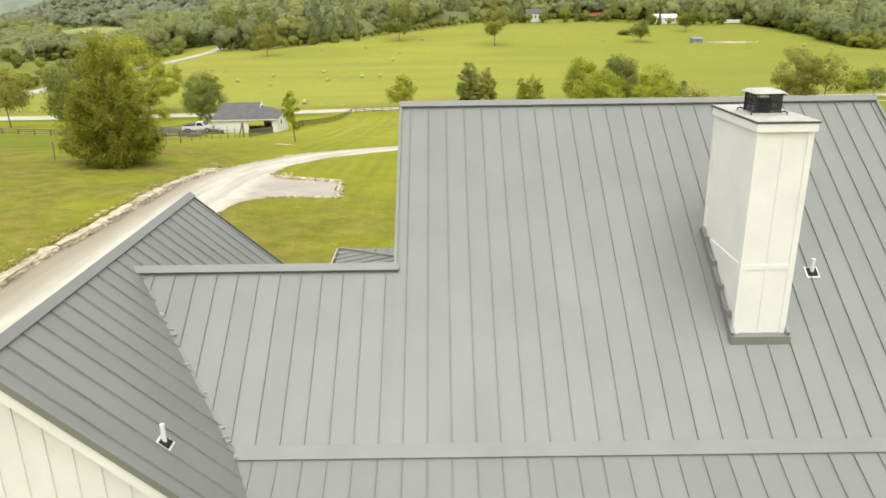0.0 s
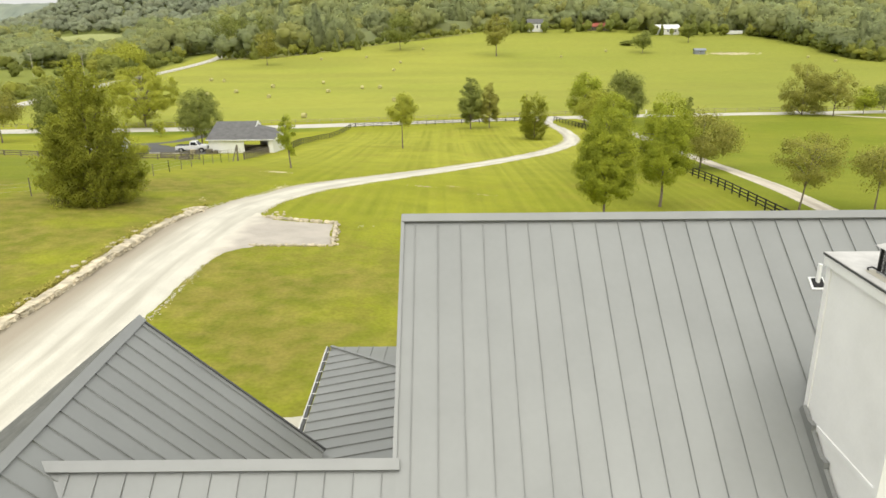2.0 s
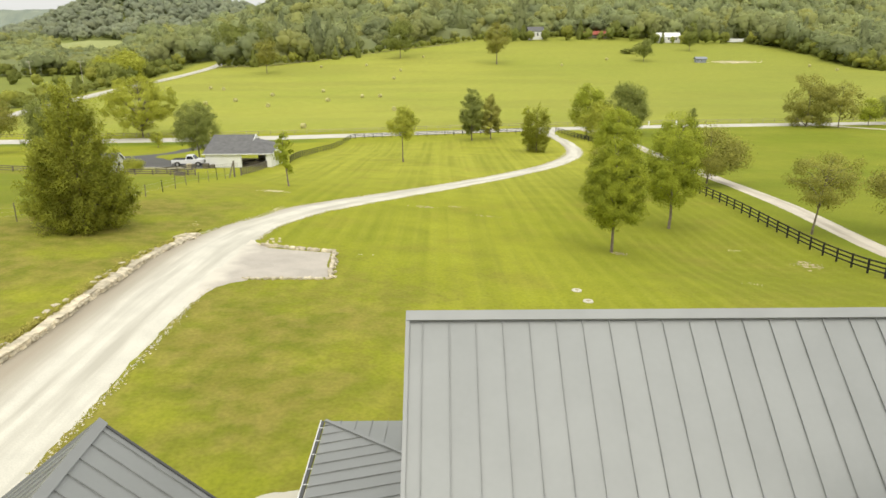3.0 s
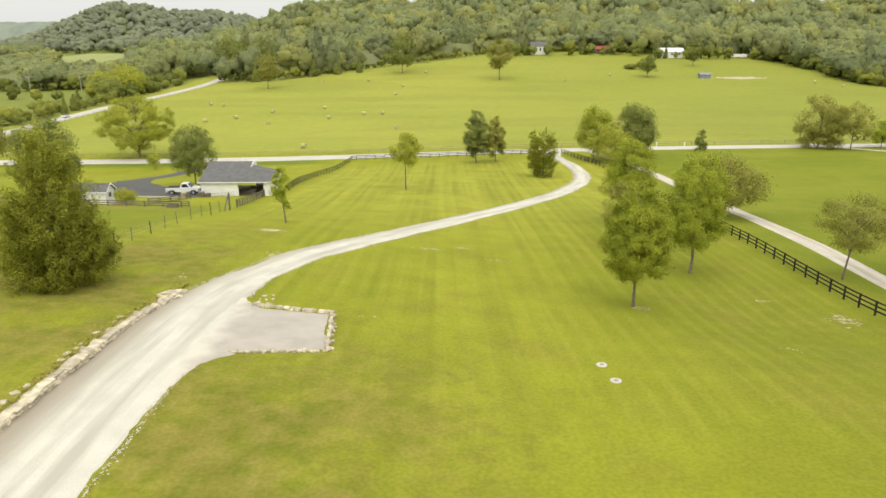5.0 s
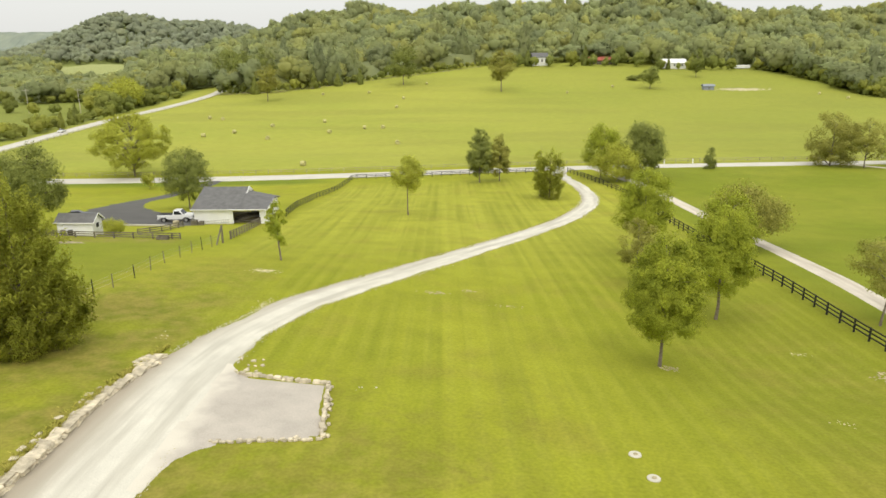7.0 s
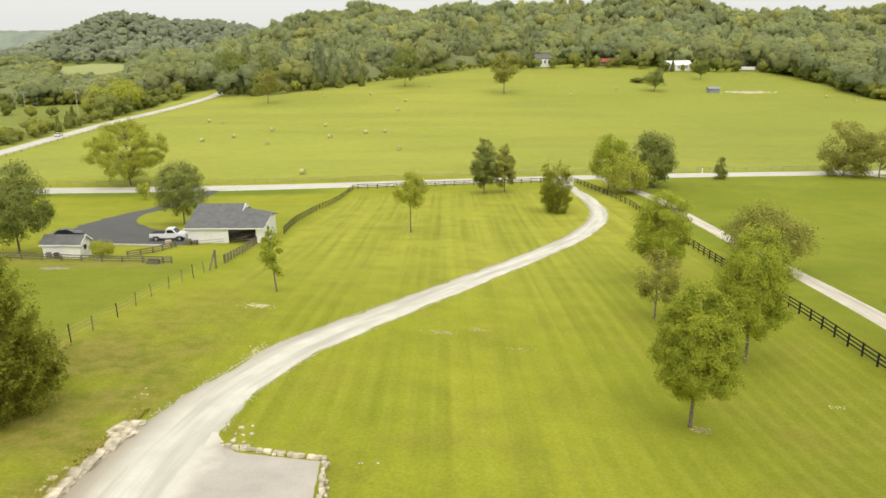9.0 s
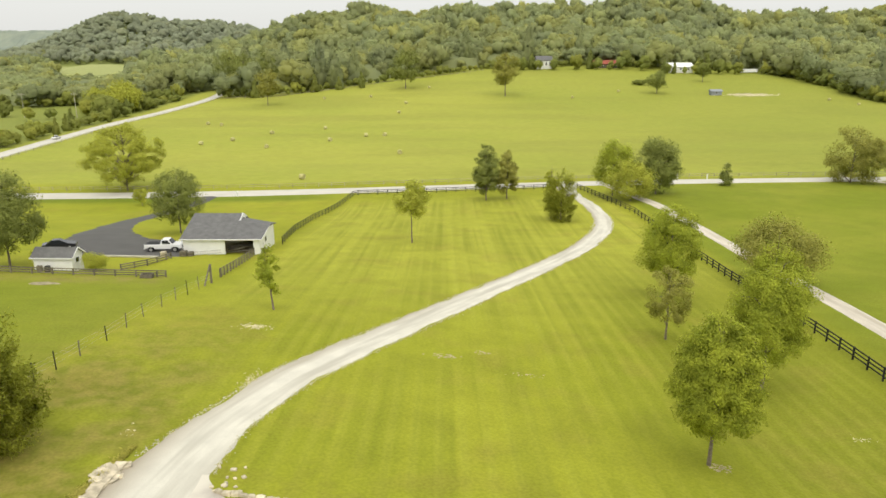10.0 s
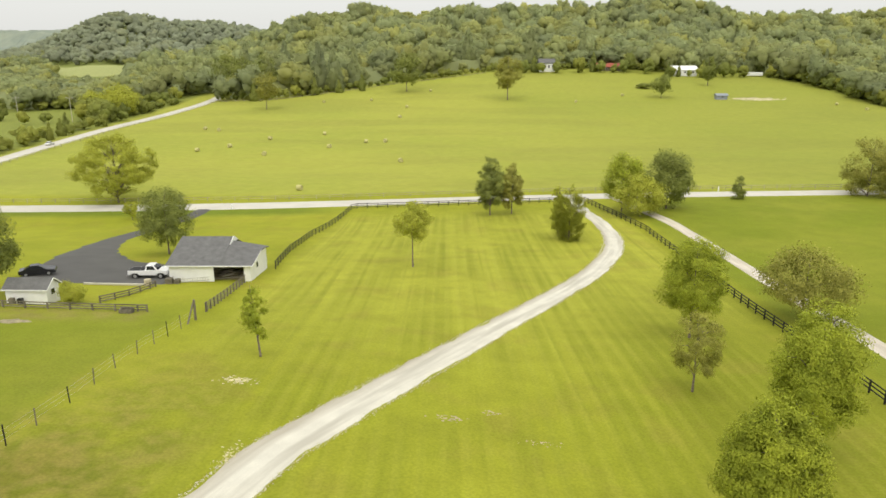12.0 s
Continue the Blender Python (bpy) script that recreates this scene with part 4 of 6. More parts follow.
tree("cedar", "broad bushy green cedar standing in rough grass", (-27.6, 42.6), 11.2, 9.0, "needle", 1, 0.0, 66000, 0.24, 420, "cone", limbs=30, sprig=True)
tree("lawn_tree", "round-crowned young green tree on the lawn", (15.1, 46.9), 10.0, 5.7, "leaf_maple", 2, 0.2, 66000, 0.12, 420, "egg", puff=1.45)
tree("lawn_tree", "tall green lawn tree with a slim trunk", (24.3, 60.7), 12.3, 6.5, "leaf_oak", 3, 0.18, 52000, 0.135, 190, "egg", gap=0.7, puff=1.35)
tree("lawn_tree", "thin tree with browning leaves on the lawn", (19.8, 71.6), 7.6, 4.6, "leaf_brown", 4, 0.16, 8000, 0.15, 60, "egg", gap=0.3, puff=0.95)
tree("lawn_tree", "full green tree near the black fence", (24.6, 87.0), 11.8, 7.0, "leaf_oak", 5, 0.2, 34000, 0.16, 130, "egg", puff=1.3)
tree("lane_tree", "spreading tree with olive-brown foliage beside the lane", (40.6, 95.0), 9.2, 12.0, "leaf_brown", 6, 0.06, 18000, 0.23, 110, "wide")
tree("lane_tree", "open-crowned olive tree leaning over the lane", (39.6, 61.0), 9.3, 8.8, "leaf_brown", 7, 0.25, 13000, 0.15, 100, lean=(0.9, 0), gap=0.4, limbs=26, puff=0.85)
tree("lane_tree", "open-crowned olive tree leaning over the lane", (48.5, 62.0), 8.0, 7.0, "leaf_brown", 31, 0.25, 7000, 0.2, 60, gap=0.4)
tree("lawn_tree", "slim lone tree with yellow-green leaves", (-6.6, 118.4), 10.6, 6.2, "leaf_yellow", 8, 0.33, 9000, 0.22, 60)
tree("sapling", "slender leaning sapling with sparse leaves", (-18.2, 74.2), 7.6, 2.5, "leaf_oak", 9, 0.18, 3600, 0.18, 34, "column", lean=(-0.5, 0), gap=0.3)
tree("spruce", "dark green spruce by the road fence", (8.0, 170.0), 13.2, 6.2, "leaf_dark", 10, 0.09, 17000, 0.26, 130, "egg", puff=1.3)
tree("fence_tree", "olive green tree by the road fence", (12.8, 170.8), 11.3, 5.6, "leaf_brown", 11, 0.09, 10000, 0.27, 80, "egg", puff=1.2)
tree("juniper", "dense dark green juniper beside the drive", (20.9, 143.2), 10.0, 6.2, "needle", 12, 0.0, 26000, 0.26, 240, "egg", puff=1.3, sprig=True)
tree("juniper", "pointed green conifer by the drive", (19.4, 146.5), 11.8, 3.2, "needle", 13, 0.1, 4000, 0.26, 40, "column")
tree("gate_tree", "green roadside tree near the gate", (37.0, 170.5), 13.0, 10.5, "leaf_oak", 14, 0.02, 12000, 0.32, 70)
tree("gate_tree", "yellow-green bushy tree by the lane", (39.6, 164.5), 9.0, 12.0, "leaf_yellow", 15, 0.0, 12000, 0.32, 80)
tree("gate_tree", "dense dark rounded tree beside the road", (47.6, 173.0), 13.4, 12.4, "leaf_dark", 16, 0.0, 16000, 0.34, 90)
tree("young_fir", "small dark fir at the roadside", (68.3, 185.2), 6.6, 4.0, "leaf_dark", 17, 0.0, 3000, 0.28, 40, "cone")
tree("roadside_tree", "dark green roadside tree with wide crown", (101.5, 189.0), 15.0, 13.0, "leaf_brown", 18, 0.0, 15000, 0.34, 90, "egg")
tree("roadside_tree", "brownish open roadside tree", (108.0, 184.5), 13.5, 12.0, "leaf_brown", 19, 0.1, 8000, 0.32, 70, gap=0.3, puff=0.9)
tree("roadside_tree", "bushy green tree on the road verge", (119.0, 189.5), 8.0, 7.0, "leaf_oak", 20, 0.05, 4000, 0.36, 40)
tree("roadside_tree", "low dark green tree on the road verge", (127.0, 193.5), 8.5, 9.0, "leaf_dark", 21, 0.05, 4000, 0.36, 40)
tree("sycamore", "large spreading yellow-green sycamore beside the road", (-83.5, 191.0), 18.0, 21.5, "leaf_yellow", 22, 0.05, 44000, 0.28, 240, "round", gap=0.8, limbs=60, puff=0.70)
tree("yard_tree", "round dense tree on the barn lawn", (-46.7, 127.2), 11.2, 9.4, "leaf_dark", 23, 0.14, 26000, 0.2, 190, "egg", puff=1.2)
tree("field_tree", "tall dark green tree beside the shed", (-57.0, 95.5), 12.4, 9.6, "leaf_dark", 24, 0.14, 30000, 0.22, 190, "egg", puff=1.3)
tree("field_tree", "tall olive green tree at the field's edge", (-108.0, 163.0), 15.0, 13.0, "leaf_brown", 25, 0.15, 9000, 0.35, 70)
tree("shrub", "small green bush by the road", (-72.5, 173.0), 4.2, 3.6, "leaf_yellow", 26, 0.05, 1800, 0.3, 24)
tree("meadow_tree", "large dark tree standing alone in the meadow", (-28.7, 514), 27, 21, "leaf_dark", 40, 0.15, 5000, 0.9, 60)
tree("meadow_tree", "irregular olive tree standing alone in the meadow", (36.3, 474), 32, 19, "leaf_brown", 41, 0.2, 4200, 0.9, 40, gap=0.3, shape="column")
tree("meadow_tree", "small rounded tree in the meadow", (133.8, 481), 15.5, 15.5, "leaf_dark", 42, 0.12, 3000, 0.8, 40)
tree("meadow_tree", "narrow dark tree in the meadow", (180.2, 532), 20, 11, "leaf_dark", 43, 0.1, 2600, 0.8, 40)
tree("meadow_tree", "open tree at the meadow's end", (-107.4, 445.4), 21, 16, "leaf_brown", 44, 0.2, 3500, 0.8, 45, gap=0.3)

for x, y, h, w, seed in ((-180, 418, 15, 19, 61), (-187, 433, 17, 21, 62), (-198, 424, 14, 18, 63)):
    tree("roadside_tree", "bushy yellow-green tree beside the hill road", (x, y), h, w, "leaf_yellow", seed, 0.0, 5200, 0.75, 70, limbs=6, puff=1.3)
for x, y, h, w, seed in ((-140, 519, 27, 22, 64), (-127, 527, 25, 19, 65), (-153, 531, 28, 24, 66)):
    tree("roadside_tree", "tall dark green tree where the road meets the woods", (x, y), h, w, "leaf_dark", seed, 0.06, 5200, 0.85, 70, limbs=6, puff=1.3)


# ---- woods on the hills ----
def crown_template(rng, level, sprays, pointed=False):
    """A crown one unit across: a knobbly mass of leafy lobes, frayed by loose leaf sprays that lie along them."""
    off = Vector(rng.uniform(-50, 50, 3))
    k = 26
    d = unit(rng.normal(0, 1, (k, 3)) + (0, 0, 0.2))
    if pointed:
        t = np.linspace(0.02, 0.97, k)
        lobe = np.stack([d[:, 0] * 0.26 * (1 - t), d[:, 1] * 0.26 * (1 - t), t * 0.95 - 0.45], 1)
        rad = 0.06 + 0.19 * (1 - t)
    else:
        lobe = d * (rng.uniform(0.16, 0.36, k) + 0.16 * np.array([noise.noise(Vector(q) * 1.6 + off) for q in d]))[:, None] * (1, 1, 0.9)
        rad = rng.uniform(0.08, 0.19, k)
    ball = bmesh.new()
    bmesh.ops.create_icosphere(ball, subdivisions=level, radius=1.0)
    bv = np.array([q.co for q in ball.verts])
    bf = np.array([[q.index for q in p.verts] for p in ball.faces])
    ball.free()
    vs, fs, ns, at = [], [], [], 0
    for i in range(k):
        bump = 1 + 0.28 * np.array([noise.noise(Vector(q) * 2.3 + off + Vector((i * 3.7, 0, 0))) for q in bv])
        p = lobe[i] + bv * (rad[i] * bump)[:, None]
        vs.append(p)
        ns.append(unit(bv * 0.8 + unit(p) * 0.6 + (0, 0, 0.1)))
        fs.append(bf + at)
        at += len(p)
    who = rng.integers(0, k, sprays)
    dl = unit(rng.normal(0, 1, (sprays, 3)) + d[who] * 0.9 + (0, 0, 0.25))
    pos = lobe[who] + dl * (rad[who] * rng.uniform(0.9, 1.35, sprays))[:, None]
    soft = unit(dl * 0.8 + unit(pos) * 0.6 + (0, 0, 0.1) + rng.normal(0, 0.14, (sprays, 3)))
    out = unit(dl + rng.normal(0, 0.6, (sprays, 3)))
    a = unit(np.cross(out, rng.normal(0, 1, (sprays, 3))))
    b = np.cross(out, a)
    s = rng.uniform(0.5, 1.4, (sprays, 1)) * 0.042
    tri = np.stack([pos - a * s, pos + a * s * 0.9 - b * s * 0.8, pos + b * s * 1.1 + a * s * 0.2], 1).reshape(-1, 3)
    q = np.arange(3 * sprays).reshape(-1, 3) + at
    return np.concatenate(vs + [tri]), np.concatenate(fs + [q]), np.concatenate(ns + [np.repeat(soft, 3, axis=0)])


EDGE_X = (-150, -114, -69, -39, -7, 28, 63, 130, 180, 226, 256)
EDGE_Y = (486, 488, 528, 552, 569, 592, 600, 612, 590, 598, 560)


def wood(name, spots, mat, label, seed, level=2, sprays=60):
    """Many crowns joined in one mesh of triangles."""
    rng = np.random.default_rng(seed)
    kinds = [crown_template(rng, level, sprays) for _ in range(14)]
    firs = [crown_template(rng, level, sprays, True) for _ in range(5)]
    vs, fs, ns, tone, at = [], [], [], [], 0
    for x, y, w, h in spots:
        fir = h > 1.25 * w
        v, f, nv = (firs if fir else kinds)[rng.integers(5 if fir else len(kinds))]
        tone.append(np.tile((0.0 if fir else rng.random(), rng.random() * (0.4 if fir else 1.0), 0), (len(v), 1)))
        a = rng.uniform(0, 2 * math.pi)
        ca, sa = math.cos(a), math.sin(a)
        r = np.array(((ca, -sa, 0), (sa, ca, 0), (0, 0, 1)))
        vs.append((v @ r.T) * (w, w, h) + (x, y, ground_z(x, y) + h * 0.46))
        ns.append(nv @ r.T)
        fs.append(f + at)
        at += len(v)
    vs, fs, ns = np.concatenate(vs), np.concatenate(fs), np.concatenate(ns)
    me = bpy.data.meshes.new(name)
    me.vertices.add(len(vs))
    me.vertices.foreach_set("co", vs.astype(np.float32).ravel())
    me.loops.add(3 * len(fs))
    me.loops.foreach_set("vertex_index", fs.astype(np.int32).ravel())
    me.polygons.add(len(fs))
    me.polygons.foreach_set("loop_start", np.arange(0, 3 * len(fs), 3, dtype=np.int32))
    me.update(calc_edges=True)
    me.materials.append(mat)
    me.polygons.foreach_set("use_smooth", [True] * len(fs))
    me.normals_split_custom_set_from_vertices(ns.astype(np.float32))
    me.attributes.new("tone", 'FLOAT_VECTOR', 'POINT').data.foreach_set("vector", np.concatenate(tone).astype(np.float32).ravel())
    return tagged(new(name, me), label, "woodland", kind="stuff")


HOUSES = ((76, 597, 9), (125, 603, 14), (178, 582, 12), (232, 588, 10))


def in_wood(x, y, inset=0.0):
    """Whether the woods cover this spot."""
    if abs(x) > 0.66 * y + 20 or (-0.53 * y < x < -0.425 * y and y > 600):
        return False
    if -150 < x < 257:
        if y < np.interp(x, EDGE_X, EDGE_Y) + 4 + inset:
            return False
    elif x >= 257:
        if y < 440 + inset or x < 257 + inset:
            return False
    elif y < 470 + 22 * math.sin(x * 0.03) + inset or (x > -172 - inset and y < 540) or (-560 - inset < x < -400 + inset and 880 - inset < y < 1060 + inset):
        return False
    return not any(abs(x - hx) < hw + inset and hy - 14 - inset < y < hy + 8 + inset for hx, hy, hw in HOUSES)


rng = np.random.default_rng(77)
near_wood, far_wood, scrub = [], [], []
for gy in np.arange(430, 1130, 16.5):
    step = 15.5 + max(0, gy - 700) * 0.012
    for gx in np.arange(-620, 760, step):
        x, y = gx + rng.uniform(-6.5, 6.5), gy + rng.uniform(-6.5, 6.5)
        if in_wood(x, y):
            w = rng.choice((13, 17, 21, 26, 31), p=(0.2, 0.25, 0.25, 0.2, 0.1)) * rng.uniform(0.88, 1.12) * (0.85 if x < -160 and y < 700 else 1.0)
            h = min(w * rng.uniform(0.85, 1.2), 25) * (0.72 if y < 700 and noise.noise((x * 0.02, y * 0.02, 4)) > 0.15 else 1.0)
            if x < -0.40 * y:
                h = min(h, 12 if x > -0.53 * y else 16)
            if rng.random() < (0.12 if y < 640 and x > -0.38 * y else 0.0):
                w, h = w * 0.62, w * 1.05
            (near_wood if y < 700 else far_wood).append((x, y, w, h))
            if x < -150 and y < 800:
                near_wood.append((x + rng.uniform(6, 10), y + rng.uniform(5, 10), w * 0.6, w * 0.62))


def undergrowth():
    """Young trees and brush that close the wood between the crowns."""
    xs, ys = np.arange(-640, 780, 7.0), np.arange(430, 1130, 7.0)
    gx, gy = np.meshgrid(xs, ys)
    bumps = np.array([[3.0 * noise.noise((a * 0.09, b * 0.09, 2)) + 2.0 * noise.noise((a * 0.2, b * 0.2, 5)) for a in xs] for b in ys])
    mask = np.array([[in_wood(a, b, 15.0) for a in xs] for b in ys])
    v = np.stack([gx, gy, land(gx, gy) + np.where(mask, 7.5 + bumps, -1.0)], -1).reshape(-1, 3)
    nx = len(xs)
    f = [(j * nx + i, j * nx + i + 1, (j + 1) * nx + i + 1, (j + 1) * nx + i) for j in range(len(ys) - 1) for i in range(nx - 1) if mask[j:j + 2, i:i + 2].any()]
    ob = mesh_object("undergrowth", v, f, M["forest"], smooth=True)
    tone = np.tile((0.4, 0.5, 0.0), (len(v), 1)).astype(np.float32)
    ob.data.attributes.new("tone", 'FLOAT_VECTOR', 'POINT').data.foreach_set("vector", tone.ravel())
    return tagged(ob, "green brush closing the woods between the trees", "undergrowth", kind="stuff")


undergrowth()
for i in range(46):
    y = 270 + i * 4.6
    scrub.append((-171 - rng.uniform(0, 9), y + rng.uniform(-3, 3), rng.uniform(4, 9), rng.uniform(4, 9)))
for i in range(44):
    y = 434 + i * 3.4
    scrub.append((258 + rng.uniform(0, 10), y, rng.uniform(8, 14), rng.uniform(7, 12)))
for x, y, w, h in ((66, 592, 9, 12), (84, 590, 8, 9), (112, 594, 9, 15), (140, 594, 12, 15), (128, 592, 6, 7), (165, 574, 7, 11), (172, 572, 5, 9), (190, 572, 8, 13), (198, 576, 9, 15), (216, 580, 8, 10), (70.5, 587, 8, 9.5), (82, 585, 8, 10), (117, 589, 9, 11), (135, 590, 10, 12), (126, 588, 5, 5), (166, 571, 8, 9), (188, 569, 9, 11), (179, 570, 5, 6), (221, 575, 9, 11), (100, 588, 12, 14), (152, 585, 12, 14), (206, 574, 11, 13), (58, 588, 11, 12), (243, 578, 8, 10), (132, 519, 13, 4), (-60, 524, 8, 11), (-75, 517, 7, 9), (-90, 508, 8, 12), (-125, 486, 9, 13)):
    scrub.append((x, y, w, h))
for x in np.arange(-148, 256, 4.6):
    y = float(np.interp(x, EDGE_X, EDGE_Y)) + rng.uniform(1, 7)
    if not any(abs(x - hx) < hw - 1 for hx, hy, hw in HOUSES):
        w = rng.uniform(4.5, 9)
        scrub.append((x, y, w, w * rng.uniform(0.7, 1.15)))
for x in np.arange(-330, -172, 5.5):
    w = rng.uniform(6, 11)
    scrub.append((x, 470 + 22 * math.sin(x * 0.03) + rng.uniform(-3, 4), w, w * rng.uniform(0.7, 1.1)))
for i in range(40):
    y = 385 + rng.uniform(0, 70)
    w = rng.uniform(8, 15)
    scrub.append((-178 - rng.uniform(0, 34) * (y - 360) / 90, y, w, w * rng.uniform(0.7, 1.0)))
for x, y, w, h in ((-247, 392, 7, 9), (-214, 380, 8, 8), (-206, 386, 7, 7), (-268, 400, 8, 15), (-276, 398, 8, 16), (-262, 404, 9, 14), (-290, 404, 12, 13), (-236, 398, 9, 9)):
    scrub.append((x, y, w, h))
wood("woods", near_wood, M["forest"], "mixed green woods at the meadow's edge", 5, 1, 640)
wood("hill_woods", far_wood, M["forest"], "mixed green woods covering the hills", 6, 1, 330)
wood("hedgerow", scrub, M["hedge"], "bushes along the road and field edges", 7, 1, 420)
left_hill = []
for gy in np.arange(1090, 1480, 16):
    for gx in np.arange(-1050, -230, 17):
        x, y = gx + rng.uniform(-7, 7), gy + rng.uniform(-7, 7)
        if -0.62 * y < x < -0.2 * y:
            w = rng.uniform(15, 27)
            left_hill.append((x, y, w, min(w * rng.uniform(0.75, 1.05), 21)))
# the hill's haze comes from its foliage colour
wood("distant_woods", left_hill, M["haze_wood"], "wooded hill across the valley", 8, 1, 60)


def far_ridge(name, label, y0, base, swell, seed, mat):
    """A low wooded skyline a long way off: a bank of tree tops, rising and falling."""
    xs = np.arange(-0.75 * y0 - 200, 0.75 * y0 + 200, 9.0)
    rows = (-160, -110, -70, -40, -18, 0, 200)
    v, f = [], []
    for x in xs:
        hill = base + swell * math.sin(x * 0.0019 + seed) + 0.4 * swell * math.sin(x * 0.0051 + 2 * seed)
        for i, dy in enumerate(rows):
            rise = (0.0, 0.35, 0.6, 0.78, 0.92, 1.0, -0.2)[i]
            bump = 6.0 * noise.noise((x * 0.02, dy * 0.03, seed)) + 5.0 * noise.noise((x * 0.07, dy * 0.08, seed + 3))
            v.append((x, y0 + dy + 3 * noise.noise((x * 0.05, i, seed)), -45 + (hill + 45) * rise + bump * (0 < i < 6)))
    n = len(rows)
    for i in range(len(xs) - 1):
        for k in range(n - 1):
            f.append((i * n + k, (i + 1) * n + k, (i + 1) * n + k + 1, i * n + k + 1))
    return tagged(mesh_object(name, v, f, M[mat]), label, "hills", kind="structure")


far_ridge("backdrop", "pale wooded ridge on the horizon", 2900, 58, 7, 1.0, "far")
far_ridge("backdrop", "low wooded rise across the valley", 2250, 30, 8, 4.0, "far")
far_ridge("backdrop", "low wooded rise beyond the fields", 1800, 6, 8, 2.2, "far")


# ---- fences ----
def walk_line(pts, step):
    """Points at even steps along a broken line."""
    out, carry = [], 0.0
    for a, b in zip(pts[:-1], pts[1:]):
        a, b = np.array(a, float), np.array(b, float)
        ln = np.linalg.norm(b - a)
        t = carry
        while t < ln:
            out.append(tuple(a + (b - a) * t / ln))
            t += step
        carry = t - ln
    out.append(tuple(pts[-1]))
    return out


def board_fence(name, label, pts, step=2.4, height=1.3, rails=(0.42, 0.82, 1.2), mat="fence", post=0.14, rail=0.13):
    root = thing(name, label, "fence", (pts[0][0], pts[0][1], 0))
    base = Vector(root.location)
    stand = [Vector((x, y, ground_z(x, y))) - base for x, y in walk_line(pts, step)]
    bm = box(-post / 2, -post / 2, -0.3, post / 2, post / 2, height, 0.01)
    first = part("post", bm, M[mat], root)
    first.location = stand[0]
    for p in stand[1:]:
        o = new("post", first.data)
        o.parent, o.location = root, p
    for a, b in zip(stand[:-1], stand[1:]):
        if (b - a).length < 0.3:
            continue
        for h in rails:
            beam_part("rail", a + Vector((0, 0, h)), b + Vector((0, 0, h)), 0.05, rail, M[mat], root)
    return root


board_fence("board_fence", "black three-rail board fence round the lawn", [(-26.6, 115.5), (-27.6, 130), (-27.6, 148), (-23.8, 181.4), (-10, 181.8), (6, 182.4), (26, 183.2)])
board_fence("board_fence", "black three-rail board fence beside the lane", [(31.2, 183.2), (34.2, 166), (37.0, 150), (37.2, 135), (36.6, 117), (36.1, 98), (36.2, 76), (36.0, 58), (36.0, 44), (36.2, 24)])
board_fence("rail_fence", "thin weathered rail fence along the far verge", [(x, 195.6 + 0.052 * x) for x in (-150, -60, 0, 90, 150)], 3.4, 1.15, (0.55, 1.05), "bleached", 0.12, 0.10)
board_fence("rail_fence", "thin weathered rail fence beside the hill road", [(-151, 206), (-155.5, 272), (-157, 315), (-157.5, 368), (-152.5, 426), (-148.5, 482)], 5.5, 1.2, (0.55, 1.05), "bleached", 0.14, 0.10)
board_fence("rail_fence", "thin weathered rail fence before the woods", [(x, float(np.interp(x, EDGE_X, EDGE_Y)) - 3) for x in (-148, -114, -69, -39, -7, 28)], 5.5, 1.2, (0.55, 1.05), "bleached", 0.14, 0.10)
board_fence("yard_fence", "weathered brown rail fence by the shed", [(-75, 92.6), (-55, 91.2), (-35.0, 90.2)], 2.6, 0.85, (0.22, 0.5, 0.78), "grey_wood", 0.16, 0.13)
board_fence("yard_fence", "weathered brown rail fence beside the yard", [(-42.4, 94.6), (-40.6, 99), (-39.7, 104.2)], 2.2, 0.9, (0.2, 0.5, 0.8), "grey_wood", 0.14, 0.14)
board_fence("paddock_fence", "grey picket fence running from the barn", [(-28.6, 106.4), (-28.5, 90.4)], 1.3, 1.15, (0.25, 0.5, 0.78, 1.05), "grey_wood", 0.13, 0.10)


def wire_fence():
    root = thing("wire_fence", "dark wooden posts carrying thin wire", "fence", (-28.7, 92.0, 0))
    base = Vector(root.location)
    line = [(-28.4, 86.5), (-28.4, 82.6), (-28.5, 79.4), (-28.7, 76.6), (-28.8, 73.2), (-28.8, 69.0), (-28.6, 65.0), (-28.5, 61.2), (-28.7, 57.3), (-28.9, 54.3), (-29.2, 52.0), (-30.9, 47.9), (-33.4, 43.4), (-37.0, 40.0), (-41.0, 37.0)]
    rng = random.Random(8)
    prev = None
    for x, y in line:
        z = ground_z(x, y)
        h = rng.uniform(1.25, 1.6)
        beam_part("post", Vector((x, y, z - 0.2)) - base, Vector((x + rng.uniform(-.08, .08), y, z + h)) - base, 0.065, 0.065, M["grey_wood" if rng.random() < .6 else "fence"], root, up=(0, 1, 0))
        if prev:
            for k in (0.5, 0.85, 1.15):
                beam_part("wire", Vector((prev[0], prev[1], prev[2] + k)) - base, Vector((x, y, z + k)) - base, 0.008, 0.008, M["steel"], root)
        prev = (x, y, z)
    brace = Vector((-28.4, 86.5, ground_z(-28.4, 86.5))) - base
    beam_part("brace", brace + Vector((-0.1, -2.2, 0.0)), brace + Vector((0, 0, 2.0)), 0.14, 0.14, M["grey_wood"], root, up=(1, 0, 0))
    beam_part("brace", brace + Vector((0.1, 0, -0.2)), brace + Vector((0.1, 0, 2.3)), 0.2, 0.2, M["grey_wood"], root, up=(0, 1, 0))


wire_fence()


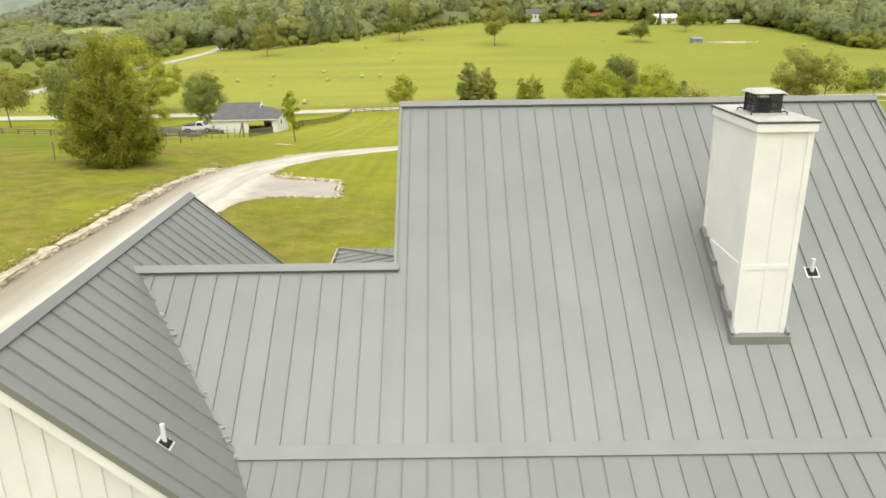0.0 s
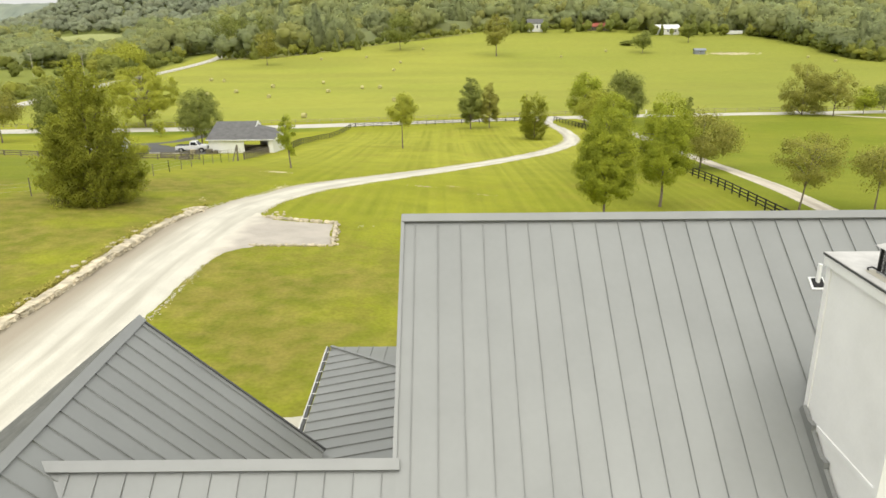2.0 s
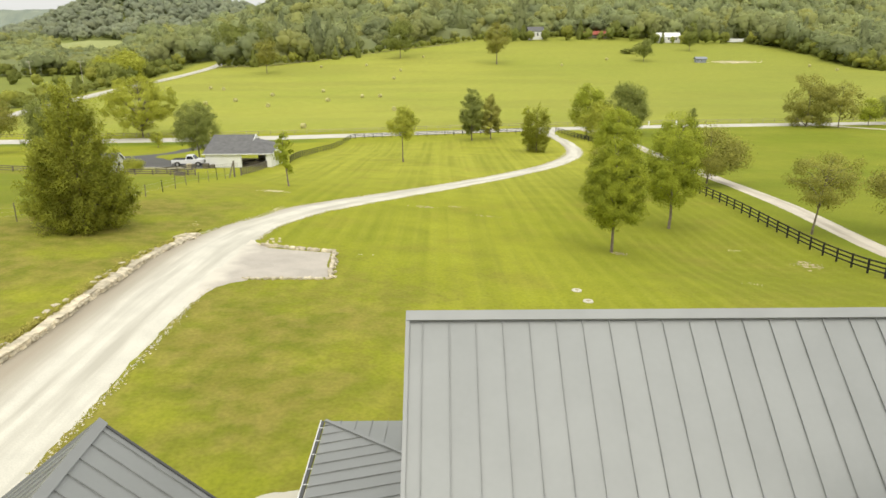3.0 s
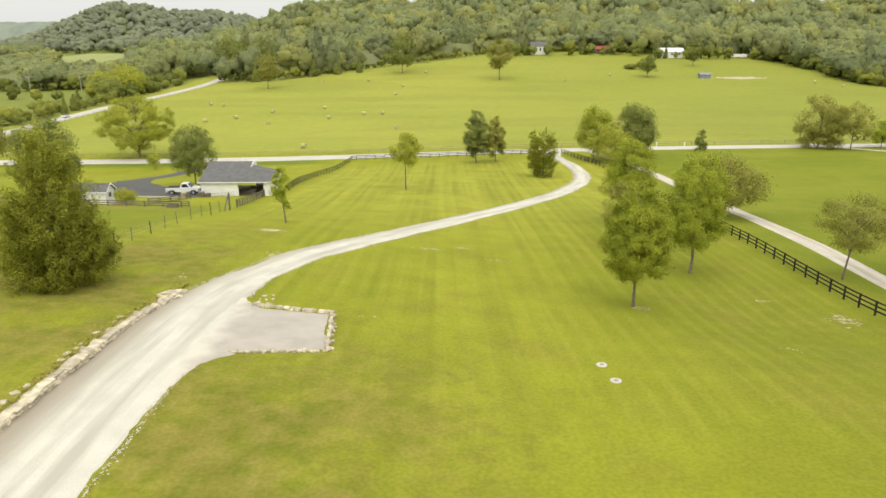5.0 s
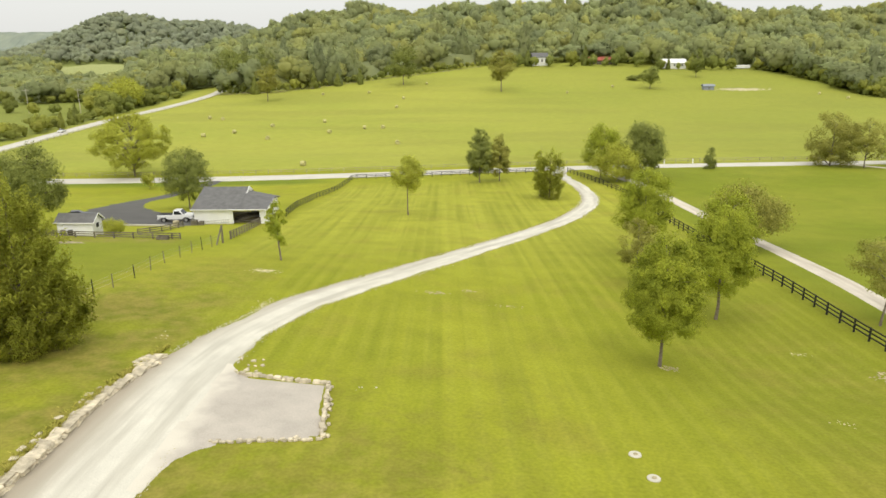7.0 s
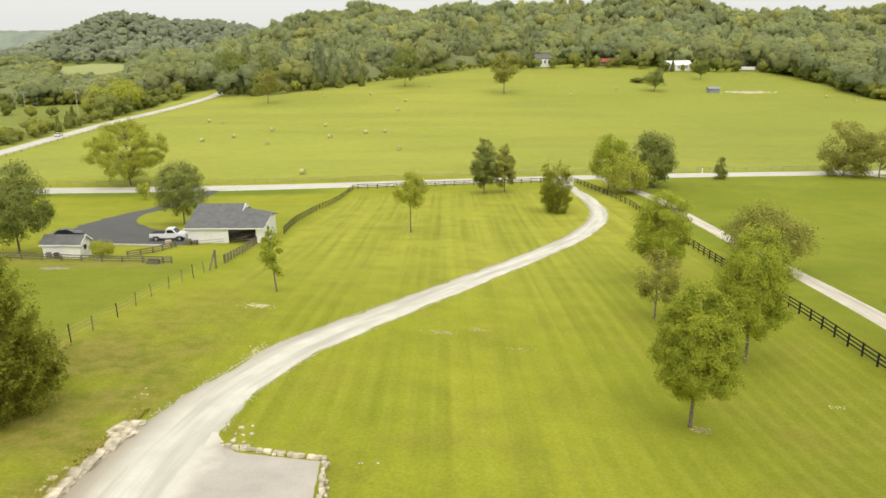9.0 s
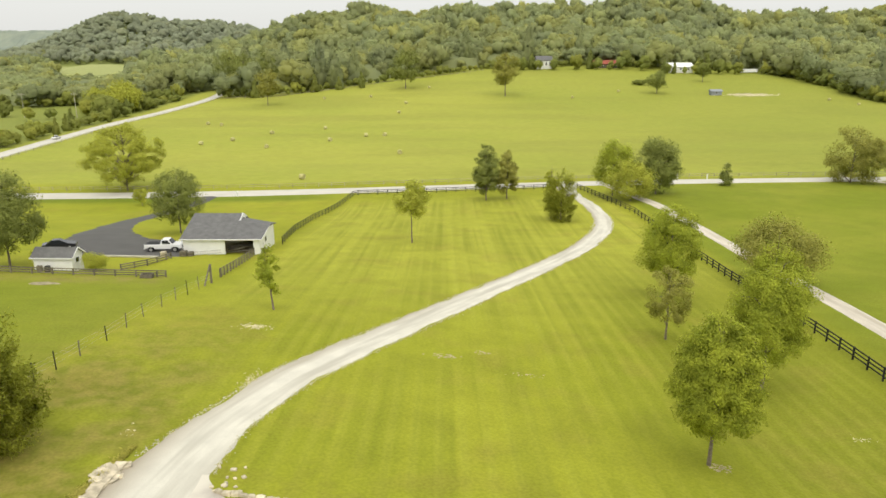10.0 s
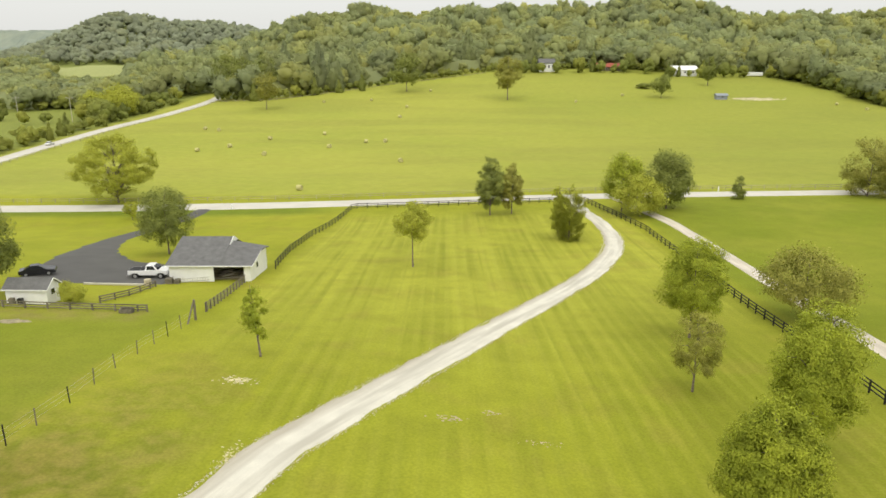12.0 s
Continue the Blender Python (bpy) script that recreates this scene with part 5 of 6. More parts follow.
# ---- stones ----
def stone_mesh(seed, round_off=0.16, rough=0.16):
    bm = bmesh.new()
    bmesh.ops.create_cube(bm, size=1.0)
    bmesh.ops.bevel(bm, geom=bm.edges[:], offset=round_off, segments=1, affect='EDGES')
    for v in bm.verts:
        v.co += Vector([noise.noise(v.co * 1.7 + Vector((seed * 3.1, k * 7.7, 0))) * rough * (1 if k < 2 or rough < 0.2 else 0.4) for k in range(3)])
    me = bpy.data.meshes.new("stone")
    bm.to_mesh(me)
    bm.free()
    me.materials.append(M["stone"])
    return me


rng = random.Random(12)
STONES = [stone_mesh(i) for i in range(6)]
SLABS = [stone_mesh(20 + i, 0.06, 0.22) for i in range(6)]


def lay_stone(root, p, size, turn, kinds=STONES):
    o = new("stone", rng.choice(kinds))
    o.parent = root
    o.matrix_basis = Matrix.LocRotScale(Vector(p) - root.location, Euler((rng.uniform(-.12, .12), rng.uniform(-.12, .12), turn)), size)
    return o


wall = thing("stone_wall", "dry-stacked pale limestone retaining wall beside the drive", "wall", (-20.3, 15, 0))
yy = 2.0
while yy < 41.6:
    ln = rng.uniform(0.55, 1.25)
    ym = yy + ln / 2
    x = float(wall_x(ym)) - 0.32 + 0.05 * math.sin(yy * 0.7)
    low, high = ground_z(x + 0.6, ym), ground_z(x - 1.0, ym)
    rise = max(0.14, high - low - 0.04)
    turn = math.atan2(float(wall_x(ym) - wall_x(ym + 1)), 1.0)
    courses = max(1, round(rise / 0.13))
    for c in range(courses):
        for k in range(2):
            lay_stone(wall, (x + rng.uniform(-0.04, 0.04), yy + ln * (0.25 + 0.5 * k) + rng.uniform(-.06, .06), low + (c + 0.5) * rise / courses), (0.5, ln * rng.uniform(0.48, 0.6), rise / courses * 1.1), turn)
    lay_stone(wall, (x - 0.08 + rng.uniform(-0.06, 0.06), ym, low + rise + 0.04), (rng.uniform(0.5, 0.72), ln * 1.04, 0.08), turn + rng.uniform(-.06, .06), SLABS)
    if rng.random() < 0.45:
        lay_stone(wall, (x - 0.6 - rng.random() * 0.4, yy, high + 0.02), (rng.uniform(.2, .5), rng.uniform(.2, .5), 0.10), rng.uniform(0, 3))
    yy += ln
for i in range(16):
    x, y = -18.9 + rng.uniform(-0.9, 0.4), 40.0 + rng.uniform(0, 2.6)
    lay_stone(wall, (x, y, ground_z(x, y) + 0.04), (rng.uniform(.35, .9), rng.uniform(.35, .8), 0.12), rng.uniform(0, 3), SLABS)
for i in range(14):
    x, y = -13.0 + rng.uniform(-0.9, 0.9), 40.0 + rng.uniform(-0.5, 2.4)
    lay_stone(wall, (x, y, ground_z(x, y) + 0.03), (rng.uniform(.12, .35), rng.uniform(.12, .35), 0.12), rng.uniform(0, 3))

edging = thing("stone_edging", "row of white limestone blocks round the parking bay", "stone edging", (-8, 35, 0))
for a, b in (((-12.2, 30.95), (-6.7, 31.7)), ((-6.75, 31.75), (-7.45, 38.8)), ((-7.6, 38.9), (-13.0, 39.7))):
    a, b = np.array(a), np.array(b)
    ln = np.linalg.norm(b - a)
    t = 0.0
    big = 0.46 if a[1] < 31.5 else 0.78
    while t < ln:
        s = rng.uniform(0.35, 0.7) * big
        p = a + (b - a) * (t + s / 2) / ln
        ang = math.atan2(b[1] - a[1], b[0] - a[0])
        lay_stone(edging, (p[0] + rng.uniform(-.08, .08), p[1] + rng.uniform(-.08, .08), ground_z(*p) + 0.13 * big), (s, rng.uniform(0.26, 0.42) * big, rng.uniform(0.24, 0.36) * big), ang + rng.uniform(-.2, .2))
        if rng.random() < 0.3:
            q = p + np.array((rng.uniform(.1, .3), rng.uniform(-.2, .3)))
            lay_stone(edging, (q[0], q[1], ground_z(*q) + 0.05), (0.25, 0.2, 0.14), rng.uniform(0, 3))
        t += s * 0.96

for x, y in ((9.25, 31.5), (9.52, 29.1)):
    z = ground_z(x, y)
    bm = bmesh.new()
    bmesh.ops.create_cone(bm, segments=28, radius1=0.33, radius2=0.32, depth=0.06, cap_ends=True, matrix=Matrix.Translation((0, 0, 0.03)))
    lid = part("tank_lid", bm, M["concrete"])
    lid.location = (x, y, z)
    bm = bmesh.new()
    bmesh.ops.create_cone(bm, segments=20, radius1=0.13, radius2=0.12, depth=0.016, cap_ends=True, matrix=Matrix.Translation((0.03, 0.02, 0.066)))
    part("hatch", bm, M["ash"], lid, "stained round hatch")
    tagged(lid, "round pale concrete tank lid set in the lawn", "tank lid", "tank lids")

def scatter(name, label, x, y, sx, sy, count, size, mat="dirt"):
    """Loose stones and clods lying thinly over a patch of the lawn, joined in one mesh."""
    rg = np.random.default_rng(int(abs(x * 31 + y * 7)))
    vs, fs = [], []
    for i in range(count):
        px, py = x + rg.normal(0, 0.42) * sx, y + rg.normal(0, 0.42) * sy
        w = size * rg.uniform(0.4, 1.4)
        z = ground_z(px, py)
        k = 7
        ang = np.sort(rg.uniform(0, 2 * math.pi, k))
        base = len(vs)
        for t in ang:
            rr = w * rg.uniform(0.6, 1.1)
            vs.append((px + rr * math.cos(t), py + rr * math.sin(t), z - 0.01))
        vs.append((px, py, z + 0.02 + w * 0.15))
        fs += [(base + j, base + (j + 1) % k, base + k) for j in range(k)]
    ob = mesh_object(name, vs, fs, M[mat], smooth=True)
    return tagged(ob, label, "stones", kind="stuff")


scatter("pale_chips", "patch of pale wood chips on the lawn", -18.3, 67.8, 1.5, 0.9, 130, 0.13, "chips")
scatter("loose_stones", "scatter of bare earth in the lawn", -1.3, 63.0, 1.4, 0.6, 40, 0.16)
scatter("loose_stones", "scatter of bare earth in the lawn", 2.0, 64.6, 1.2, 0.5, 26, 0.14)
scatter("loose_stones", "scatter of pale stones in the lawn", 28.3, 53.0, 1.2, 0.5, 30, 0.10, "chips")
scatter("loose_stones", "scatter of pale stones in the lawn", 32.9, 47.8, 1.3, 2.0, 70, 0.20, "dirt")
scatter("loose_stones", "scatter of pale stones in the lawn", 23.8, 38.2, 1.0, 0.8, 16, 0.10, "chips")
scatter("loose_stones", "scatter of pale stones beside the drive", -20.3, 45.8, 0.8, 1.6, 12, 0.10, "chips")
scatter("loose_stones", "scatter of bare earth in the lawn", 5.5, 60.0, 1.6, 0.5, 24, 0.12)
scatter("loose_stones", "scatter of bare earth in the lawn", 15.8, 46.6, 0.9, 0.7, 50, 0.13)
scatter("loose_stones", "scatter of pale stones in the lawn", -5.6, 38.4, 1.4, 1.0, 4, 0.11, "concrete")
scatter("drive_lip", "crumbs of gravel along the drive", -15.2, 54.6, 0.8, 2.4, 110, 0.10, "chips")


def tufts(name, label, spots, tall, mat, seed):
    """Tufts of rough grass: three bent blades each, joined in one mesh."""
    rg = np.random.default_rng(seed)
    n = len(spots)
    p = np.repeat(np.column_stack([spots, land(spots[:, 0], spots[:, 1])]), 4, axis=0)
    m = len(p)
    az = rg.uniform(0, 2 * math.pi, m)
    h = rg.uniform(0.5, 1.3, m) * tall
    d = np.stack([np.cos(az), np.sin(az), np.zeros(m)], 1)
    sd = np.stack([-np.sin(az), np.cos(az), np.zeros(m)], 1) * (0.12 * tall + 0.012)
    root = p + d * 0.04
    tip = root + d * (h * rg.uniform(0.5, 1.1, m))[:, None] + np.stack([np.zeros(m), np.zeros(m), h * 0.75], 1)
    soft = np.tile((0.0, 0.0, 1.0), (m, 1))
    ob = quads(name, np.stack([root - sd, root + sd, tip + sd * 0.25, tip - sd * 0.25], 1)[:, ::-1], M[mat], None, soft)
    return tagged(ob, label, "grass", kind="stuff")


rg = np.random.default_rng(21)
yy = rg.uniform(2, 44, 2600)
sp = np.column_stack([wall_x(yy) - 0.62 - np.abs(rg.normal(0, 0.28, len(yy))), yy])
tufts("wall_grass", "grass overhanging the stone wall", sp, 0.15, "tuft", 3)
edge = spline(DRIVE, 0.12)
dv = np.gradient(edge[:, :2], axis=0)
dv /= np.linalg.norm(dv, axis=1)[:, None]
sp = []
for sgn in (-1, 1):
    off = edge[:, 2] + rg.normal(0.02, 0.13, len(edge))
    sp.append(edge[:, :2] + np.stack([dv[:, 1], -dv[:, 0]], 1) * (sgn * off)[:, None])
sp = np.concatenate(sp)
sp = sp[(sp[:, 1] > 6) & (sp[:, 1] < 130) & ~((sp[:, 0] > -15) & (sp[:, 1] > 30.4) & (sp[:, 1] < 41.5)) & ~((sp[:, 0] < -18) & (sp[:, 1] < 43))]
tufts("verge_grass", "ragged grass growing over the edges of the drive", sp, 0.08, "tuft", 4)


def crumbs(name, label, spots, size, mat, seed):
    """Loose gravel kicked out along the edges of the drive, joined in one mesh."""
    rg = np.random.default_rng(seed)
    n, k = len(spots), 6
    w = size * rg.uniform(0.35, 1.5, n)
    ang = (np.arange(k) * 2 * math.pi / k)[None] + rg.uniform(-0.4, 0.4, (n, k))
    rr = w[:, None] * rg.uniform(0.6, 1.2, (n, k))
    px, py = spots[:, 0][:, None] + rr * np.cos(ang), spots[:, 1][:, None] + rr * np.sin(ang)
    ring = np.stack([px, py, land(px, py) - 0.01], -1)
    top = np.stack([spots[:, 0], spots[:, 1], land(spots[:, 0], spots[:, 1]) + 0.03 + 0.2 * w], -1)[:, None]
    v = np.concatenate([ring, top], 1).reshape(-1, 3)
    f = [(i * 7 + a, i * 7 + (a + 1) % k, i * 7 + k) for i in range(n) for a in range(k)]
    return tagged(mesh_object(name, v, f, M[mat], smooth=True), label, "gravel", kind="stuff")


M["crumb"] = material("limestone_crumbs", (0.47, 0.44, 0.34), 0.95, var=0.15, scale=2, island=0.25)
sp = []
for sgn in (-1, 1):
    for k in range(2):
        off = edge[:, 2] + np.abs(rg.normal(0, 0.10, len(edge))) * rg.choice((1, 1, 1.8), len(edge)) - 0.12
        sp.append(edge[:, :2] + rg.normal(0, 0.06, (len(edge), 2)) + np.stack([dv[:, 1], -dv[:, 0]], 1) * (sgn * off)[:, None])
sp = np.concatenate(sp)
sp = sp[(sp[:, 1] > 4) & (sp[:, 1] < 150) & ~((sp[:, 0] < -18) & (sp[:, 1] < 43)) & ~((sp[:, 0] > -15) & (sp[:, 1] > 30.4) & (sp[:, 1] < 41.5))]
crumbs("gravel_crumbs", "loose pale gravel along the edges of the drive", sp, 0.06, "crumb", 6)


# ---- hay bales ----
def hay_bale():
    bm = bmesh.new()
    bmesh.ops.create_cone(bm, segments=24, radius1=0.85, radius2=0.85, depth=1.5, cap_ends=True, matrix=Matrix.Rotation(math.pi / 2, 4, 'Y') @ Matrix.Identity(4))
    bmesh.ops.bevel(bm, geom=[e for e in bm.edges if len(e.link_faces) == 2 and abs(e.calc_face_angle(0)) > 1.0], offset=0.12, segments=2, affect='EDGES')
    for v in bm.verts:
        v.co *= 1 + 0.04 * noise.noise(v.co * 3)
        v.co.z += 0.8
    return part("hay_bale", bm, M["hay"])


BALES = ((-97.3, 291), (-88, 302), (-69.3, 281.5), (-48, 300), (-35, 314.6), (-27.2, 316), (-17.5, 262.6), (-77, 324), (-56.3, 340), (-116, 359), (-108, 354), (-26.6, 404), (-25, 446), (-49, 477), (-78, 472), (-41.2, 206), (-12.6, 513), (77, 463), (111, 488), (231, 454), (238, 434))
bale = None
for i, (x, y) in enumerate(BALES):
    m = pose(x, y, ground_z(x, y) - 0.05, 0, 0, (i * 47) % 180)
    if bale is None:
        bale = tagged(hay_bale(), "round hay bale lying in the cut meadow", "hay bale", "hay bales")
        bale.scale = (0.95, 0.95, 0.95)
        bale.matrix_basis = m @ Matrix.Diagonal((0.95, 0.95, 0.95, 1))
    else:
        copy_thing(bale, m)


# ---- low barn, shed and far houses ----
def gable_roof(name, x0, x1, yf, yb, ze, zr, yr, mat, parent, thick=0.16, over=0.4):
    """Two slopes meeting in a ridge along x."""
    v, f = [], []
    sf, sb = (zr - ze) / (yr - yf), (zr - ze) / (yb - yr)
    for c in (((x0 - over, yf - over, ze - sf * over), (x1 + over, yf - over, ze - sf * over), (x1 + over, yr, zr), (x0 - over, yr, zr)),
              ((x0 - over, yr, zr), (x1 + over, yr, zr), (x1 + over, yb + over, ze - sb * over), (x0 - over, yb + over, ze - sb * over))):
        pv, pf = slab(c, thick)
        f += [tuple(i + len(v) for i in q) for q in pf]
        v += pv
    return mesh_object(name, v, f, mat, parent)


def low_barn():
    gz = ground_z(-33, 107.3) - 0.1
    root = thing("low_barn", "long low white barn with dark shingle roof and open bay", "barn", (-33.9, 107.9, gz))
    b = Vector((-33.5, 107, gz))
    X0, X1, XM = -38.6 - b.x, -27.6 - b.x, -32.0 - b.x
    YF, YR, YB = 106.4 - b.y, 113.4 - b.y, 117.6 - b.y
    ze, zr = 2.45, 4.55
    # walls, with the open bay at the front right
    bay0, bay1 = -32.6 - b.x, -28.5 - b.x
    part("wall", box(X0, YF, -0.6, bay0, YF + 0.2, ze), M["white"], root)
    part("wall", box(bay1, YF, -0.6, X1, YF + 0.2, ze), M["white"], root)
    part("wall", box(bay0, YF, 2.15, bay1, YF + 0.2, ze), M["white"], root)
    bm = bmesh.new()
    prism(bm, ((YF + 0.2, -0.9), (YB, -0.9), (YB, ze), (YR, zr - 0.25), (YF + 0.2, ze)), "x", X0, X0 + 0.2)
    part("wall", bm, M["white"], root)
    bm = bmesh.new()
    prism(bm, ((YF + 0.2, -0.9), (YR + 1.9, -0.9), (YR + 1.9, ze - 0.1), (YR - 0.2, zr - 1.75), (YR - 2.3, zr - 1.65), (YF + 0.2, ze - 0.06)), "x", X1 - 0.2, X1)
    part("wall", bm, M["white"], root)
    part("wall", box(XM, YR + 1.7, -0.9, X1 - 0.2, YR + 1.9, ze - 0.1), M["white"], root)
    part("floor", box(X0 + 0.2, YF + 0.2, -0.2, X1 - 0.2, YB - 2.2, -0.02), M["dirt"], root)
    gable_roof("roof", X0, XM, YF, YB, ze + 0.1, zr, YR, M["shingle"], root, 0.16, 0.36)
    # the lower end: flush with the main slope at the front, flattening under a small gable
    ym, slope = YR - 2.3, (zr - ze - 0.1) / (YR - YF)
    zf, zm, zt, xa, xb = ze + 0.1 - slope * 0.36, zr - 2.3 * slope, zr - 0.55, XM + 0.30, X1 + 0.4
    v, f = [], []
    for c in (((xa, YF - 0.36, zf - 0.01), (xb, YF - 0.36, zf - 0.01), (xb, ym, zm - 0.75), (xa, ym, zm - 0.02)),
              ((xa, ym, zm - 0.02), (xb, ym, zm - 0.75), (xb, YR - 0.2, zt - 1.0), (xa, YR - 0.2, zt)),
              ((xa, YR - 0.2, zt), (xb, YR - 0.2, zt - 1.0), (xb, YR + 2.2, ze + 0.02), (xa, YR + 2.2, ze + 0.02))):
        pv, pf = slab(c, 0.14)
        f += [tuple(i + len(v) for i in k) for k in pf]
        v += pv
    mesh_object("roof", v, f, M["shingle"], root)
    bm = bmesh.new()
    prism(bm, ((ym - 0.1, zm - 0.12), (YR + 2.0, zt - 0.35), (YR, zr + 0.07)), "x", XM + 0.34, XM + 0.44)
    part("gable_end", bm, M["white"], root, "small white gable above the lower roof")
    beam_part("rake_trim", (xb + 0.02, YF - 0.36, zf - 0.07), (xb + 0.02, ym, zm - 0.82), 0.04, 0.16, M["white"], root)
    beam_part("gutter", (X0 - 0.4, YF - 0.46, ze - 0.05), (X1 + 0.4, YF - 0.46, ze - 0.05), 0.1, 0.12, M["white"], root)
    rg = random.Random(3)
    for i in range(18):
        x = bay0 + 0.4 + rg.random() * 3.2
        y = YF + 0.7 + rg.random() * 2.5
        a = rg.uniform(-0.5, 0.5)
        beam_part("stacked_timber", (x - 0.9, y, 0.1 + rg.random() * 0.5), (x + 0.9, y + a, 0.1 + rg.random() * 0.9), 0.15, 0.12, M["grey_wood"], root)
    part("window", box(X1 - 0.01, YF + 3.2, 1.1, X1 + 0.03, YF + 4.0, 1.8), M["glass"], root)
    return gz


low_barn()

for x, y, s, h in ((-38.6, 106.1, 0.9, 0.8), (-37.6, 106.2, 0.7, 0.6)):
    z = ground_z(x, y)
    c = part("crate", box(-s / 2, -0.4, 0, s / 2, 0.4, h, 0.03), M["grey_wood"])
    for i in range(3):
        part("slat", box(-s / 2 - 0.02, -0.43, h * (0.15 + 0.3 * i), s / 2 + 0.02, -0.402, h * (0.33 + 0.3 * i)), M["grey_wood"], c)
    c.location = (x, y, z)
    tagged(c, "weathered wooden crate against the barn wall", "crate", "crates")
ladder = thing("ladder", "grey ladder lying on edge against the barn wall", "ladder", (-35.4, 106.65, ground_z(-35.4, 106.65)))
for h in (0.06, 0.46):
    beam_part("rail", (-1.9, 0.1 * h, h), (1.9, 0.25 * h + 0.1, h + 0.28), 0.05, 0.08, M["captop"], ladder)
for i in range(11):
    x = -1.75 + 0.35 * i
    beam_part("rung", (x, 0.05, 0.06 + 0.074 * (x + 1.9)), (x, 0.16, 0.46 + 0.074 * (x + 1.9)), 0.035, 0.035, M["captop"], ladder, up=(1, 0, 0))
trough = thing("feed_trough", "grey wooden trough at the end of the rail fence", "trough", (-37.0, 89.5, ground_z(-37.0, 89.5)))
for s in (-1, 1):
    part("side", box(-0.7, s * 0.4 - 0.03, 0.0, 0.7, s * 0.4 + 0.03, 0.5, 0.01), M["grey_wood"], trough)
    part("end", box(s * 0.67 - 0.03, -0.37, 0.0, s * 0.67 + 0.03, 0.37, 0.5, 0.01), M["grey_wood"], trough)
part("bottom", box(-0.64, -0.37, 0.05, 0.64, 0.37, 0.1), M["grey_wood"], trough)


def small_shed():
    x, y = -50.1, 94.6
    gz = ground_z(x, y) - 0.05
    root = thing("garden_shed", "small white shed with a dark shingle roof", "shed", (x, y, gz), -2)
    part("wall", box(-2.55, -1.25, -0.5, 2.35, 1.3, 2.15), M["white"], root)
    bm = bmesh.new()
    prism(bm, ((-1.25, 2.15), (1.3, 2.15), (0.02, 2.95)), "x", 2.2, 2.35)
    part("gable", bm, M["white"], root)
    gable_roof("roof", -2.55, 2.35, -1.25, 1.3, 2.2, 3.05, 0.02, M["shingle"], root, 0.12, 0.28)
    w = part("window", box(2.34, -0.45, 1.05, 2.39, 0.4, 1.8), M["white"], root)
    part("pane", box(2.385, -0.38, 1.12, 2.40, 0.33, 1.73), M["glass"], w)
    beam_part("fascia", (-2.85, -1.55, 1.96), (2.65, -1.55, 1.96), 0.05, 0.14, M["white"], root)
    beam_part("rake_trim", (2.66, -1.53, 1.95), (2.66, 0.02, 3.02), 0.05, 0.16, M["white"], root)
    beam_part("rake_trim", (2.66, 1.58, 1.95), (2.66, 0.02, 3.02), 0.05, 0.16, M["white"], root)
    for i, dx in enumerate((-2.2, -1.2)):
        b = part("bin", box(-0.27, -0.25, 0, 0.27, 0.25, 0.75, 0.06), M["cardark" if i else "grey_wood"])
        b.location = (x + dx + 0.6, y - 1.75, ground_z(x + dx + 0.6, y - 1.75))
        tagged(b, "upright bin leaning by the shed wall", "bin", "bins")


small_shed()
tree("shrub", "rounded yellow-green bush beside the shed", (-45.4, 94.2), 2.4, 3.2, "leaf_yellow", 51, 0.0, 6000, 0.12, 60, puff=1.4)
tree("shrub", "low yellow-green bush at the yard edge", (-51.0, 103.0), 0.9, 1.6, "leaf_yellow", 52, 0.0, 700, 0.12, 16)
tree("shrub", "low yellow-green bush at the yard edge", (-58.6, 104.0), 1.0, 1.8, "leaf_yellow", 53, 0.0, 700, 0.12, 16)
beam_part("yard_kerb", (-49.5, 104.9, ground_z(-49.5, 104.9) + 0.15), (-41.5, 104.9, ground_z(-41.5, 104.9) + 0.1), 0.25, 0.22, M["concrete"], None)
tagged(bpy.data.objects["yard_kerb"], "low pale kerb along the asphalt yard", "kerb", kind="structure")
post = part("stone_post", box(-0.35, -0.35, -0.1, 0.35, 0.35, 0.9, 0.05), M["stone"])
post.location = (-41.0, 104.9, ground_z(-41.0, 104.9))
tagged(post, "short square stone post by the yard", "post")
sheet("burn_patch", [(-46.4 + 1.9 * math.cos(t) * (1 + 0.25 * math.sin(3 * t + 1)), 84.1 + 1.0 * math.sin(t) * (1 + 0.25 * math.cos(4 * t))) for t in np.linspace(0, 6.28, 16, endpoint=False)], M["ash"], "grey ash patch in the paddock", 0.08, "ash patch", 0.6)


# ---- vehicles ----
def wheel(parent, x, y, r=0.38, w=0.26):
    bm = bmesh.new()
    bmesh.ops.create_cone(bm, segments=20, radius1=r, radius2=r, depth=w, cap_ends=True, matrix=Matrix.Translation((x, y, r)) @ Matrix.Rotation(math.pi / 2, 4, 'X'))
    wh = part("wheel", bm, M["rubber"], parent)
    bm = bmesh.new()
    bmesh.ops.create_cone(bm, segments=16, radius1=r * 0.58, radius2=r * 0.58, depth=w + 0.02, cap_ends=True, matrix=Matrix.Translation((x, y, r)) @ Matrix.Rotation(math.pi / 2, 4, 'X'))
    part("rim", bm, M["steel"], wh)


